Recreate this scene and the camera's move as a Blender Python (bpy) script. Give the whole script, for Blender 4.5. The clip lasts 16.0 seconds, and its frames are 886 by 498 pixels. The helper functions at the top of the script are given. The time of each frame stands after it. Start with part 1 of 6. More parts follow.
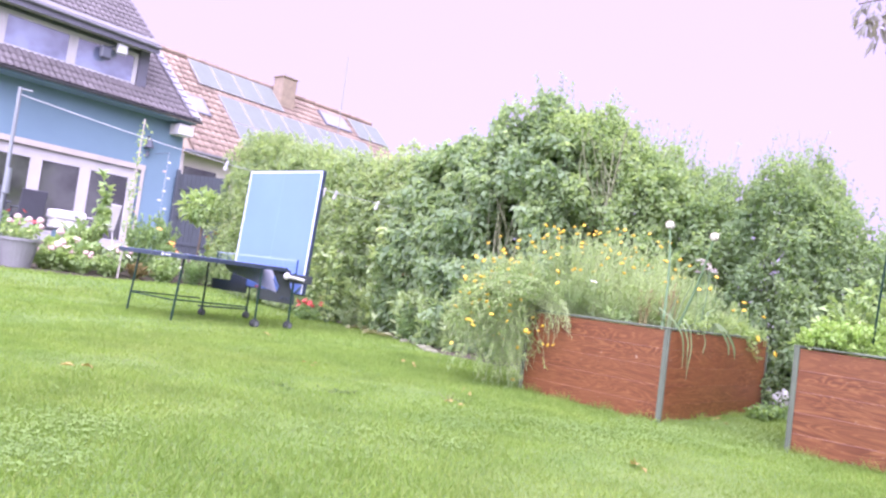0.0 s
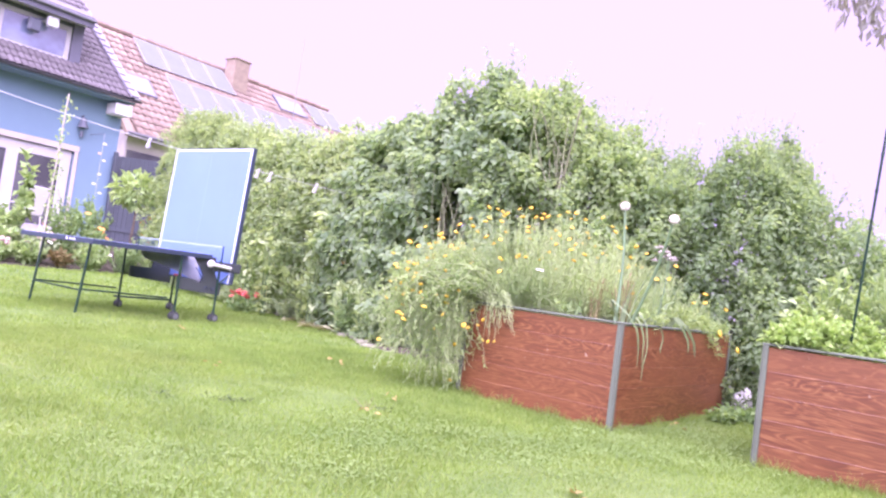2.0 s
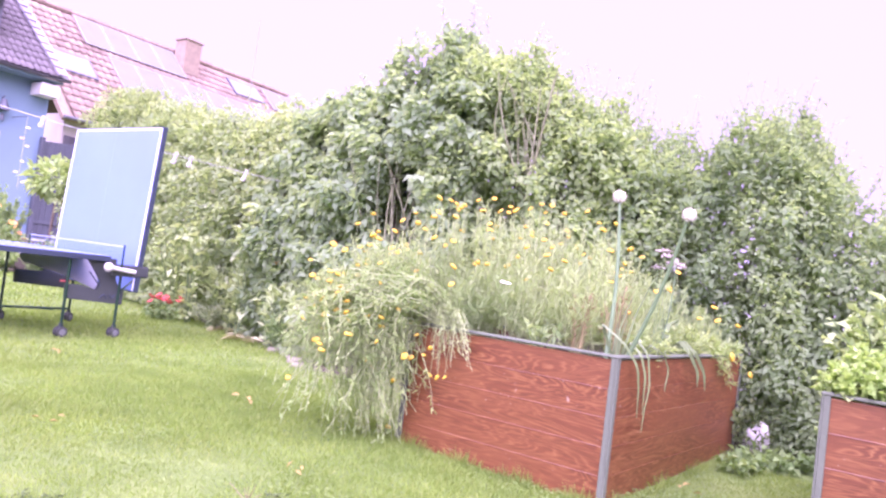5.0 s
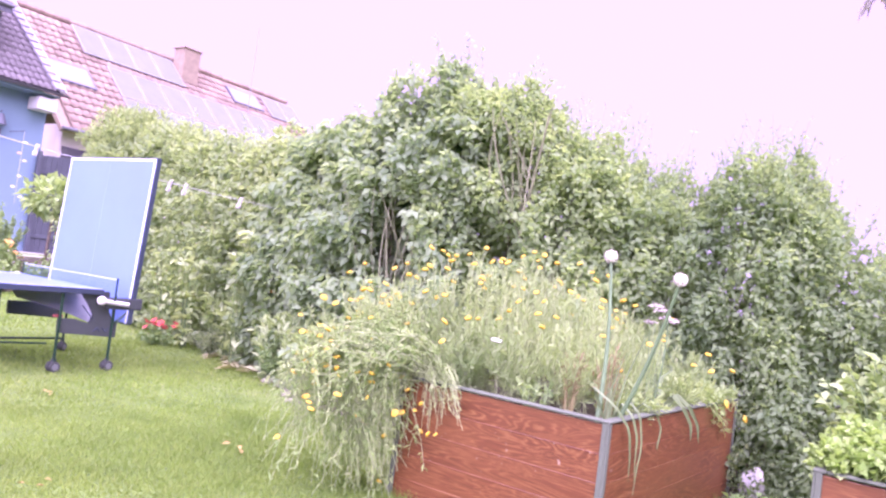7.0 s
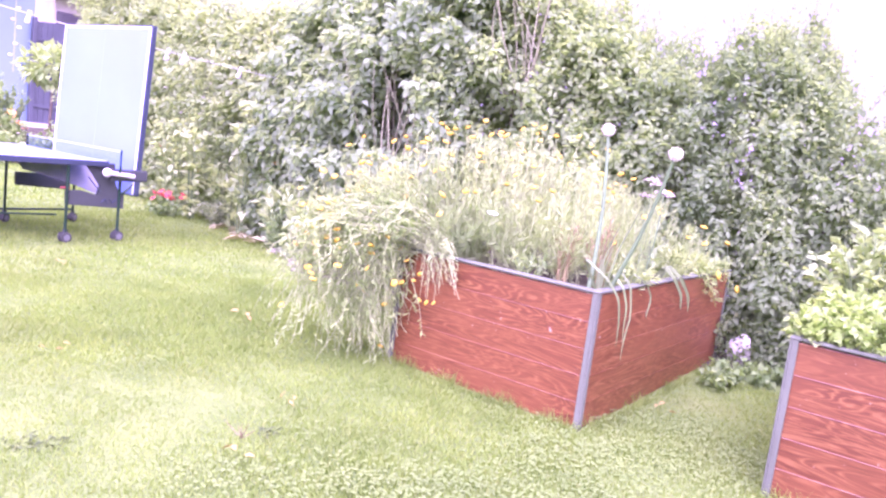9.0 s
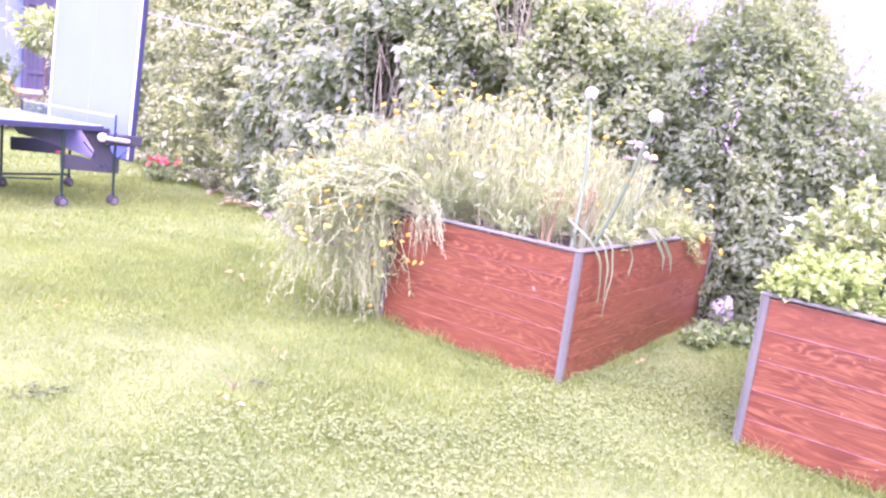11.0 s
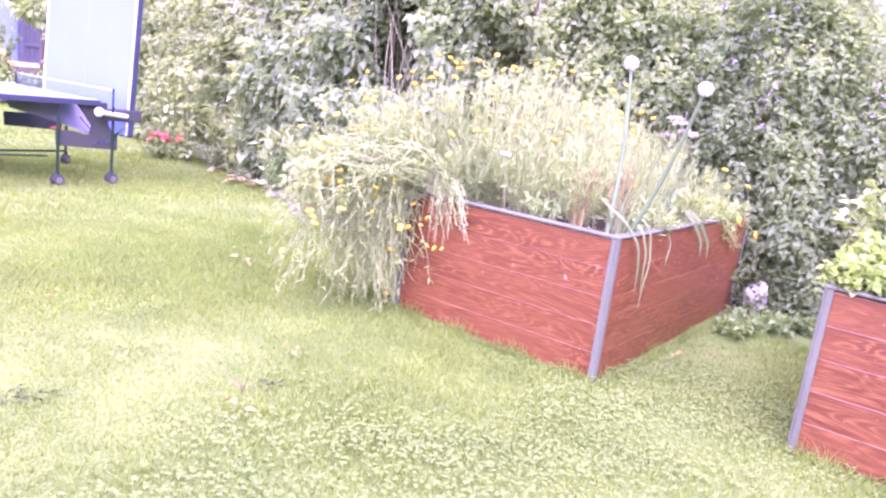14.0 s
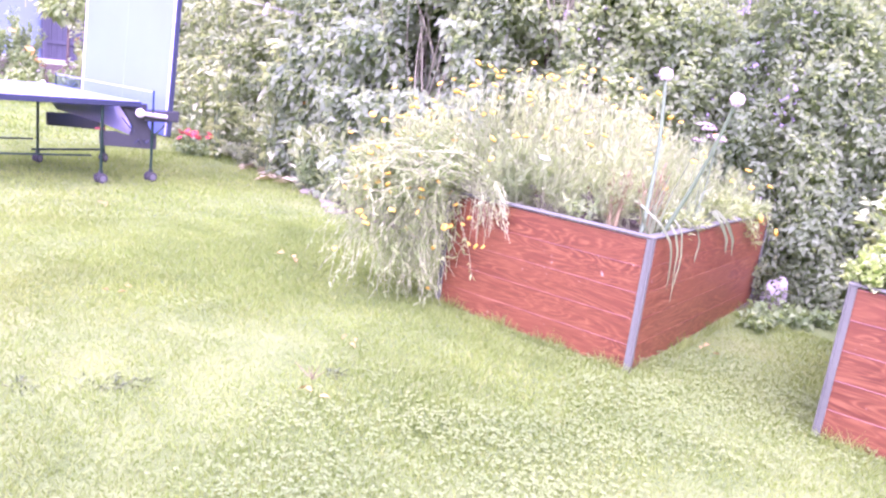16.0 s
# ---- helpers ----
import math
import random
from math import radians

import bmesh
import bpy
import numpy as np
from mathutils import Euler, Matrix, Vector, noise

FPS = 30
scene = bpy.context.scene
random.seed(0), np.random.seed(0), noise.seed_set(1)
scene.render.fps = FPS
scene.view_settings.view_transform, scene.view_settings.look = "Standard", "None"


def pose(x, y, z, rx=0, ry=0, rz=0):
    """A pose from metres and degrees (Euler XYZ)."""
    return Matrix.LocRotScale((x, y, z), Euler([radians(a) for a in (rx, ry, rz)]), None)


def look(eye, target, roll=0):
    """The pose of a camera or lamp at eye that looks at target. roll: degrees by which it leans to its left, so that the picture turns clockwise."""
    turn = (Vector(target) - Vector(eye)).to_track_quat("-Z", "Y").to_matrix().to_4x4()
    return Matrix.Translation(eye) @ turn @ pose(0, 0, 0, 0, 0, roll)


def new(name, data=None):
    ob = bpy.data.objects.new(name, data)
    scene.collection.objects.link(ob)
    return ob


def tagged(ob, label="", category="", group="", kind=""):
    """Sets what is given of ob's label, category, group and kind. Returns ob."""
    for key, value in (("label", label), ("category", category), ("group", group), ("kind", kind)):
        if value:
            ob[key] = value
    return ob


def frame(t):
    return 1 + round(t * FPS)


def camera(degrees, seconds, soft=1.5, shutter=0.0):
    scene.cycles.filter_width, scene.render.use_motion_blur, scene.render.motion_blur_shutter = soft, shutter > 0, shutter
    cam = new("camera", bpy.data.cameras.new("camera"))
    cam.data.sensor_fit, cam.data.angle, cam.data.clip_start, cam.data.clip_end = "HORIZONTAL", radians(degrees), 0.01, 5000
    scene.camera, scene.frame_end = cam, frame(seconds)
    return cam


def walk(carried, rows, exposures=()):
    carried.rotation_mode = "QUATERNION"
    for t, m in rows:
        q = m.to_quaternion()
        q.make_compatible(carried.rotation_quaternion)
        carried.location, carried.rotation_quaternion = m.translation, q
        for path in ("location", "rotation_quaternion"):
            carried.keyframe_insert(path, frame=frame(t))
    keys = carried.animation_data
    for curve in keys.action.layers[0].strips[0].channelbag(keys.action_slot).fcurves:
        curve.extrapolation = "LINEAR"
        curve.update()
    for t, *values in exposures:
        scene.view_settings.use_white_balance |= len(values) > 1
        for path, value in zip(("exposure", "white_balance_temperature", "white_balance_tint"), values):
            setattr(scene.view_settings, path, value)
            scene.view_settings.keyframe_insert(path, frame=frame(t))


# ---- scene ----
cam = camera(62.3, 16.0, soft=2.4)
PATH = [
    (0, (2.729, 1.55, 0.722), (3.564, 3.364, 0.836), 7.4),
    (0.5, (2.779, 1.624, 0.707), (3.633, 3.429, 0.82), 7.7),
    (1, (2.926, 1.759, 0.727), (3.797, 3.556, 0.833), 7.5),
    (1.5, (3.122, 1.921, 0.743), (4.018, 3.706, 0.845), 7.3),
    (2, (3.261, 2.079, 0.743), (4.188, 3.848, 0.846), 7.6),
    (2.5, (3.407, 2.25, 0.764), (4.357, 4.008, 0.866), 7.5),
    (3, (3.501, 2.382, 0.772), (4.469, 4.13, 0.873), 7.5),
    (5.5, (4.084, 3.235, 1.063), (5.089, 4.962, 1.147), 7.2),
    (6, (4.061, 3.187, 1.248), (5.065, 4.915, 1.339), 7.2),
    (6.5, (4.058, 3.169, 1.241), (5.062, 4.897, 1.331), 7.2),
    (7, (4.058, 3.177, 1.218), (5.061, 4.906, 1.307), 7.2),
    (7.5, (4.058, 3.184, 1.218), (5.06, 4.912, 1.306), 7.2),
    (8, (4.093, 3.179, 1.241), (5.097, 4.908, 1.192), 7.1),
    (8.5, (4.09, 3.146, 1.246), (5.1, 4.862, 1.056), 7.2),
    (9, (4.088, 3.111, 1.243), (5.1, 4.816, 0.98), 7.3),
    (11.5, (4.093, 2.977, 1.221), (5.113, 4.66, 0.866), 7.4),
    (12, (4.112, 2.991, 1.224), (5.134, 4.67, 0.853), 7.4),
    (12.5, (4.168, 3.102, 1.218), (5.189, 4.777, 0.832), 7.4),
    (13, (4.229, 3.285, 1.209), (5.25, 4.958, 0.811), 7.4),
    (13.5, (4.208, 3.347, 1.21), (5.227, 5.02, 0.807), 7.5),
    (14, (4.156, 3.303, 1.2), (5.169, 4.978, 0.79), 7.5),
    (14.5, (4.096, 3.25, 1.19), (5.105, 4.925, 0.773), 7.5),
    (15, (4.024, 3.225, 1.194), (5.03, 4.901, 0.77), 7.5),
    (15.5, (3.943, 3.21, 1.206), (4.945, 4.887, 0.776), 7.4),
    (16, (3.863, 3.2, 1.261), (4.86, 4.878, 0.827), 7.4),
]
walk(cam, [(t, look(eye, target, roll)) for t, eye, target, roll in PATH],
     [(0, 1.40, 5400, 48), (1.5, 1.49, 5440, 60), (3, 1.56, 5500, 70), (5.5, 1.64, 5480, 82), (6.2, 1.54, 5480, 80), (7.6, 1.54, 5480, 80), (8.3, 1.84, 5460, 92), (9, 1.97, 5380, 102), (11.5, 1.98, 5430, 102), (13.5, 1.98, 5430, 102), (15, 1.98, 5330, 104), (16, 1.98, 5330, 102)])

# ---- world, sun, exposure ----
world = bpy.data.worlds.new("overcast_sky")
scene.world = world
world.use_nodes = True
wt = world.node_tree
wt.nodes.clear()
sky = wt.nodes.new("ShaderNodeTexSky")
sky.sky_type, sky.sun_disc = "NISHITA", False
SUN_AZ, SUN_EL = 238.0, 54.0      # degrees: azimuth counted from +x towards +y, elevation
sky.sun_elevation, sky.sun_rotation = radians(SUN_EL), radians(90 - SUN_AZ)
cloud = wt.nodes.new("ShaderNodeMixRGB")
cloud.inputs[0].default_value = 0.97
cloud.inputs[2].default_value = (3.75, 3.28, 3.72, 1)   # bright, even cloud cover
back = wt.nodes.new("ShaderNodeBackground")
back.inputs[1].default_value = 0.1
wout = wt.nodes.new("ShaderNodeOutputWorld")
wt.links.new(sky.outputs[0], cloud.inputs[1])
wt.links.new(cloud.outputs[0], back.inputs[0])
wt.links.new(back.outputs[0], wout.inputs[0])
sun_data = bpy.data.lights.new("sun", "SUN")
sun_data.energy, sun_data.angle, sun_data.color = 5.6, radians(100), (1.0, 0.98, 0.88)
sun = new("sun", sun_data)
sun.matrix_world = look((0, 0, 30), (-30 * math.cos(radians(SUN_AZ)) / math.tan(radians(SUN_EL)),
                                     -30 * math.sin(radians(SUN_AZ)) / math.tan(radians(SUN_EL)), 0))

# ---- plan: one grid for house, beds and table ----
GRID = 25.5
GA = Vector((math.cos(radians(GRID)), math.sin(radians(GRID)), 0))
GV = Vector((-math.sin(radians(GRID)), math.cos(radians(GRID)), 0))
P0 = Vector((3.859, 22.504, 0))          # a point on the foot of the blue wall


def smooth(x, a, b):
    k = min(1.0, max(0.0, (x - a) / (b - a)))
    return k * k * (3 - 2 * k)


def ground_z(x, y):
    """Level lawn that rises gently to the terrace of the house."""
    v = (Vector((x, y, 0)) - P0).dot(GV)
    rise = 0.2 * smooth(v, -9.4, -4.8) + 0.5 * smooth(v, -4.6, -2.6)
    dip = math.exp(-((x - 7.1) / 1.7) ** 2 - ((y - 5.5) / 1.5) ** 2)      # trodden hollow round the raised beds
    return rise - 0.04 * dip


def grid_pose(s, v, z, turn=0.0):
    p = P0 + GA * s + GV * v
    return pose(p.x, p.y, z, 0, 0, GRID + turn)


# ---- materials ----
def nodes_of(name):
    m = bpy.data.materials.new(name)
    m.use_nodes = True
    t = m.node_tree
    return m, t, t.nodes["Principled BSDF"], t.nodes["Material Output"]


def ramp(t, fac, stops):
    r = t.nodes.new("ShaderNodeValToRGB")
    e = r.color_ramp.elements
    while len(e) < len(stops):
        e.new(0.5)
    for el, (p, c) in zip(e, stops):
        el.position, el.color = p, (*c, 1)
    t.links.new(fac, r.inputs[0])
    return r.outputs[0]


def tone(c, k):
    return tuple(min(1.0, q * k) for q in c)


def coords(t, scale=(1, 1, 1), shift=True):
    tc = t.nodes.new("ShaderNodeTexCoord")
    mp = t.nodes.new("ShaderNodeMapping")
    mp.inputs["Scale"].default_value = scale
    t.links.new(tc.outputs["Object"], mp.inputs["Vector"])
    if shift:
        oi = t.nodes.new("ShaderNodeObjectInfo")
        mul = t.nodes.new("ShaderNodeMath")
        mul.operation = "MULTIPLY"
        mul.inputs[1].default_value = 37.0
        t.links.new(oi.outputs["Random"], mul.inputs[0])
        t.links.new(mul.outputs[0], mp.inputs["Location"])
    return mp.outputs[0]


def noise_fac(t, vec, scale, detail=4.0, rough=0.55, distort=0.0):
    n = t.nodes.new("ShaderNodeTexNoise")
    n.inputs["Scale"].default_value = scale
    n.inputs["Detail"].default_value = detail
    n.inputs["Roughness"].default_value = rough
    n.inputs["Distortion"].default_value = distort
    t.links.new(vec, n.inputs["Vector"])
    return n.outputs[0]


def mix(t, fac, a, b, mode="MIX"):
    m = t.nodes.new("ShaderNodeMixRGB")
    m.blend_type = mode
    for sock, value in ((m.inputs[0], fac), (m.inputs[1], a), (m.inputs[2], b)):
        if isinstance(value, (int, float)):
            sock.default_value = value
        elif isinstance(value, tuple):
            sock.default_value = (*value, 1)
        else:
            t.links.new(value, sock)
    return m.outputs[0]


def bump(t, b, height, strength, dist=0.01):
    n = t.nodes.new("ShaderNodeBump")
    n.inputs["Strength"].default_value = strength
    n.inputs["Distance"].default_value = dist
    t.links.new(height, n.inputs["Height"])
    t.links.new(n.outputs[0], b.inputs["Normal"])


def plain(name, c, rough=0.5, metal=0.0, vary=0.12, fine=60.0, coarse=3.0, relief=0.1, dist=0.003):
    """Paint, metal, plastic, stone: two scales of variation and a fine relief."""
    m, t, b, o = nodes_of(name)
    vec = coords(t)
    f1, f2 = noise_fac(t, vec, coarse), noise_fac(t, vec, fine, 3)
    c1 = ramp(t, f1, [(0.3, tone(c, 1 - vary)), (0.7, tone(c, 1 + vary))])
    c2 = ramp(t, f2, [(0.3, (1 - vary,) * 3), (0.7, (1, 1, 1))])
    t.links.new(mix(t, 1.0, c1, c2, "MULTIPLY"), b.inputs["Base Color"])
    b.inputs["Roughness"].default_value, b.inputs["Metallic"].default_value = rough, metal
    bump(t, b, f2, relief, dist)
    return m


def leafy(name, dark, light, through_c=None, rough=0.5, amount=0.4, tip=None):
    """Leaves: colour differs from leaf to leaf and from bough to bough, light shines through."""
    m, t, b, o = nodes_of(name)
    geo = t.nodes.new("ShaderNodeNewGeometry")
    stops = [(0.0, dark), (0.8, light)] + ([(1.0, tip)] if tip else [])
    c = ramp(t, geo.outputs["Random Per Island"], stops)
    f = noise_fac(t, coords(t), 2.2, 3)
    c = mix(t, 1.0, c, ramp(t, f, [(0.3, (0.8, 0.85, 0.8)), (0.7, (1.12, 1.1, 1.0))]), "MULTIPLY")
    t.links.new(c, b.inputs["Base Color"])
    b.inputs["Roughness"].default_value = rough
    b.inputs["Specular IOR Level"].default_value = 0.07
    tr = t.nodes.new("ShaderNodeBsdfTranslucent")
    t.links.new(mix(t, 1.0, c, through_c or (1.31, 1.33, 0.7), "MULTIPLY"), tr.inputs[0])
    ms = t.nodes.new("ShaderNodeMixShader")
    ms.inputs[0].default_value = amount
    t.links.new(b.outputs[0], ms.inputs[1])
    t.links.new(tr.outputs[0], ms.inputs[2])
    t.links.new(ms.outputs[0], o.inputs[0])
    return m


def lawn_material():
    m, t, b, o = nodes_of("lawn")
    vec = coords(t, shift=False)
    f1, f2, f3 = noise_fac(t, vec, 0.45, 4), noise_fac(t, vec, 3.2, 4), noise_fac(t, vec, 60, 3, 0.7)
    c = ramp(t, f1, [(0.3, (0.138, 0.222, 0.066)), (0.55, (0.175, 0.260, 0.083)), (0.75, (0.235, 0.286, 0.106))])
    c = mix(t, 1.0, c, ramp(t, f2, [(0.3, (0.75, 0.8, 0.7)), (0.7, (1.15, 1.1, 1.05))]), "MULTIPLY")
    c = mix(t, 1.0, c, ramp(t, f3, [(0.3, (0.72, 0.75, 0.7)), (0.65, (1.15, 1.12, 1.1))]), "MULTIPLY")
    t.links.new(c, b.inputs["Base Color"])
    b.inputs["Roughness"].default_value = 0.9
    b.inputs["Specular IOR Level"].default_value = 0.1
    bump(t, b, f3, 0.8, 0.03)
    return m


def plank_material():
    """Red-brown wood decor: wavy grain lines, cathedral figure, fine streaks along the plank."""
    m, t, b, o = nodes_of("red_plank")

    def times(a, k):
        n = t.nodes.new("ShaderNodeMath")
        n.operation = "MULTIPLY"
        n.inputs[1].default_value = k
        t.links.new(a, n.inputs[0])
        return n.outputs[0]

    def sine(a):
        n = t.nodes.new("ShaderNodeMath")
        n.operation = "SINE"
        t.links.new(a, n.inputs[0])
        return n.outputs[0]

    broad = noise_fac(t, coords(t, (0.9, 7.0, 7.0)), 1.3, 3.5, 0.5, 1.1)
    figure = sine(times(broad, 92.0))
    c = ramp(t, figure, [(0.0, (0.126, 0.040, 0.0148)), (0.22, (0.172, 0.063, 0.0218)), (0.75, (0.196, 0.076, 0.0252)), (1.0, (0.250, 0.112, 0.041))])
    calm = noise_fac(t, coords(t, (1.0, 2.5, 2.5)), 1.8, 3)
    c = mix(t, ramp(t, calm, [(0.34, (0, 0, 0)), (0.62, (0.66, 0.66, 0.66))]), c, (0.186, 0.071, 0.0240))
    dash = noise_fac(t, coords(t, (2.2, 26.0, 26.0)), 2.4, 3, 0.55, 0.5)
    c = mix(t, 1.0, c, ramp(t, dash, [(0.34, (0.82, 0.77, 0.75)), (0.46, (1, 1, 1)), (0.6, (1, 1, 1)), (0.72, (1.2, 1.25, 1.25))]), "MULTIPLY")
    fine = noise_fac(t, coords(t, (3.0, 70.0, 70.0)), 3.0, 4, 0.6)
    c = mix(t, 1.0, c, ramp(t, fine, [(0.32, (0.84, 0.82, 0.82)), (0.68, (1.1, 1.1, 1.1))]), "MULTIPLY")
    specks = noise_fac(t, coords(t), 46.0, 2, 0.4)
    c = mix(t, ramp(t, specks, [(0.74, (0, 0, 0)), (0.78, (0.6, 0.6, 0.6))]), c, (0.42, 0.33, 0.24))
    t.links.new(c, b.inputs["Base Color"])
    b.inputs["Roughness"].default_value = 0.44
    bump(t, b, fine, 0.25, 0.002)
    return m


def tile_material(name, c, gloss):
    m, t, b, o = nodes_of(name)
    oi = t.nodes.new("ShaderNodeNewGeometry")
    vec = coords(t, shift=False)
    r = ramp(t, oi.outputs["Random Per Island"], [(0.0, tone(c, 0.75)), (1.0, tone(c, 1.25))])
    info = t.nodes.new("ShaderNodeObjectInfo")
    r = mix(t, 1.0, r, ramp(t, info.outputs["Random"], [(0.0, (0.8, 0.8, 0.8)), (1.0, (1.15, 1.15, 1.15))]), "MULTIPLY")
    f = noise_fac(t, vec, 9.0, 4)
    r = mix(t, 1.0, r, ramp(t, f, [(0.3, (0.75, 0.75, 0.75)), (0.7, (1.1, 1.1, 1.1))]), "MULTIPLY")
    t.links.new(r, b.inputs["Base Color"])
    b.inputs["Roughness"].default_value = gloss
    bump(t, b, noise_fac(t, vec, 80, 3), 0.2, 0.004)
    return m


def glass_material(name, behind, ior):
    """Opaque glass that mirrors the sky; its base colour paints a dim room or, on the dormer, more reflected sky."""
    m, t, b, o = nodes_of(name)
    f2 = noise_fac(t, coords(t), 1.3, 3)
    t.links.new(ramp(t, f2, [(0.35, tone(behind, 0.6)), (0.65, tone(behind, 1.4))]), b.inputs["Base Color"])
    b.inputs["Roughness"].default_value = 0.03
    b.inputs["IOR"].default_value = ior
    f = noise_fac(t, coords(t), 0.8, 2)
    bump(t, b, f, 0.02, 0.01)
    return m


def dry_patches(m):
    """Mixes straw-coloured patches, a metre or two across, into the colour of grass blades."""
    t = m.node_tree
    b = t.nodes["Principled BSDF"]
    c = b.inputs["Base Color"].links[0].from_socket
    f = ramp(t, noise_fac(t, coords(t, shift=False), 0.42, 3, 0.6), [(0.48, (0, 0, 0)), (0.72, (0.32, 0.32, 0.32))])
    t.links.new(mix(t, f, c, (0.33, 0.335, 0.125)), b.inputs["Base Color"])


M_LAWN = lawn_material()
M_BLADE = leafy("grass_blade", (0.176, 0.268, 0.064), (0.238, 0.336, 0.088), (1.25, 1.35, 0.58), amount=0.45, tip=(0.30, 0.355, 0.125))
dry_patches(M_BLADE)
M_CLOVER = leafy("clover_leaf", (0.178, 0.272, 0.082), (0.226, 0.322, 0.112), rough=0.8, amount=0.3, tip=(0.255, 0.345, 0.145))
M_PLANK = plank_material()
M_RAIL = plain("grey_rail", (0.125, 0.148, 0.105), 0.6, 0.0, 0.1)
M_RAIL.node_tree.nodes["Principled BSDF"].inputs["Specular IOR Level"].default_value = 0.25
M_SOIL = plain("garden_soil", (0.095, 0.082, 0.05), 0.95, 0, 0.35, 40, 4, 1.0, 0.03)
M_BLUE = plain("blue_render", (0.145, 0.226, 0.29), 0.85, 0, 0.06, 120, 0.8, 0.3, 0.004)
M_WHITE = plain("white_paint", (0.60, 0.58, 0.58), 0.45, 0, 0.05)
M_CREAM = plain("cream_lintel", (0.42, 0.38, 0.34), 0.7, 0, 0.08)
M_NBWALL = plain("pale_render", (0.50, 0.46, 0.41), 0.85, 0, 0.08, 90, 1.2, 0.3)
M_GUTTER = plain("zinc_gutter", (0.15, 0.15, 0.165), 0.6, 0.0, 0.1)
M_FLASH = plain("lead_flashing", (0.175, 0.17, 0.18), 0.7, 0.0, 0.12)
M_UPVC = plain("window_plastic", (0.43, 0.415, 0.42), 0.4, 0, 0.05)
M_FASCIA = plain("grey_fascia", (0.11, 0.11, 0.14), 0.55, 0, 0.1)
M_DARK = plain("dark_fascia", (0.10, 0.11, 0.14), 0.5, 0, 0.1)
# paler than the grey tiles: sky glare along the verge is in the colour
M_VERGE = tile_material("verge_tile", (0.30, 0.29, 0.33), 0.6)
M_GREYTILE = tile_material("grey_tile", (0.118, 0.104, 0.106), 0.65)
M_REDTILE = tile_material("red_tile", (0.27, 0.204, 0.155), 0.9)
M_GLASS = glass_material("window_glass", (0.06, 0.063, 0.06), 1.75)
# lavender base colour adds to the sky reflection of the dormer panes
M_GLASSUP = glass_material("dormer_glass", (0.16, 0.19, 0.29), 2.9)
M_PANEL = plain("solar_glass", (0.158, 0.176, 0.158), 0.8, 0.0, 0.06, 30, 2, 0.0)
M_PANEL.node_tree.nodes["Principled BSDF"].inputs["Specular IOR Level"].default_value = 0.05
M_PFRAME = plain("panel_frame", (0.25, 0.245, 0.245), 0.5, 0.0, 0.04)
# pale base colour stands for sky mirrored in the roof windows
M_PALESKYPANE = plain("painted_sky_pane", (0.26, 0.25, 0.26), 0.2, 0.0, 0.05)
M_BRICK = plain("chimney_brick", (0.27, 0.212, 0.15), 0.8, 0, 0.15, 60, 5, 0.4)
M_TABLE = plain("table_blue", (0.125, 0.215, 0.56), 0.45, 0, 0.05, 200, 1.5, 0.05)
M_TABLE.node_tree.nodes["Principled BSDF"].inputs["Specular IOR Level"].default_value = 0.9
M_TABLE.node_tree.nodes["Principled BSDF"].inputs["Coat Weight"].default_value = 0.8
M_TABLE.node_tree.nodes["Principled BSDF"].inputs["Coat Roughness"].default_value = 0.35
M_TABLE.node_tree.nodes["Principled BSDF"].inputs["Coat IOR"].default_value = 1.7
M_TLINE = plain("table_line", (0.75, 0.78, 0.82), 0.4, 0, 0.04)
M_APRON = plain("table_apron", (0.035, 0.048, 0.075), 0.4, 0, 0.1)
M_STEEL = plain("green_black_steel", (0.010, 0.040, 0.024), 0.35, 0.2, 0.15)
M_PLASTIC = plain("grey_plastic", (0.048, 0.056, 0.058), 0.5, 0, 0.12)
M_PALEPL = plain("pale_plastic", (0.62, 0.62, 0.63), 0.4, 0, 0.08)
M_TROUGH = plain("trough_plastic", (0.5, 0.5, 0.5), 0.45, 0, 0.1)
M_TYRE = plain("tyre", (0.045, 0.05, 0.045), 0.7, 0, 0.15)
M_RIM = plain("wheel_rim", (0.13, 0.14, 0.14), 0.4, 0, 0.08)
M_FENCE = plain("dark_fence", (0.06, 0.07, 0.085), 0.6, 0, 0.15)
M_BARK = plain("bark", (0.16, 0.125, 0.095), 0.9, 0, 0.3, 40, 6, 0.8, 0.01)
M_STEM = plain("green_stem", (0.20, 0.30, 0.12), 0.6, 0, 0.2)
M_ROPE = plain("white_rope", (0.46, 0.46, 0.46), 0.7, 0, 0.05)
M_POST = plain("galvanised_post", (0.22, 0.24, 0.25), 0.5, 0.2, 0.1)
M_STONE = plain("edging_stone", (0.235, 0.24, 0.15), 0.85, 0, 0.2, 30, 6, 0.5, 0.01)
M_POT = plain("grey_pot", (0.20, 0.20, 0.205), 0.7, 0, 0.12)
M_FLAGS = plain("terrace_stone", (0.45, 0.42, 0.39), 0.8, 0, 0.15)

# ---- mesh helpers ----


def finish(bm, smooth_faces=False):
    me = bpy.data.meshes.new("mesh")
    bm.to_mesh(me)
    bm.free()
    if smooth_faces:
        me.shade_smooth()
    return me


def part(name, geometry, material, parent=None, label="", m=None):
    """Links a bmesh or mesh as ONE mesh object under a thing or a part."""
    me = finish(geometry) if isinstance(geometry, bmesh.types.BMesh) else geometry
    if material and not me.materials:
        me.materials.append(material)
    ob = new(name, me)
    if parent:
        ob.parent = parent
    if m is not None:
        ob.matrix_basis = m
    return tagged(ob, label)


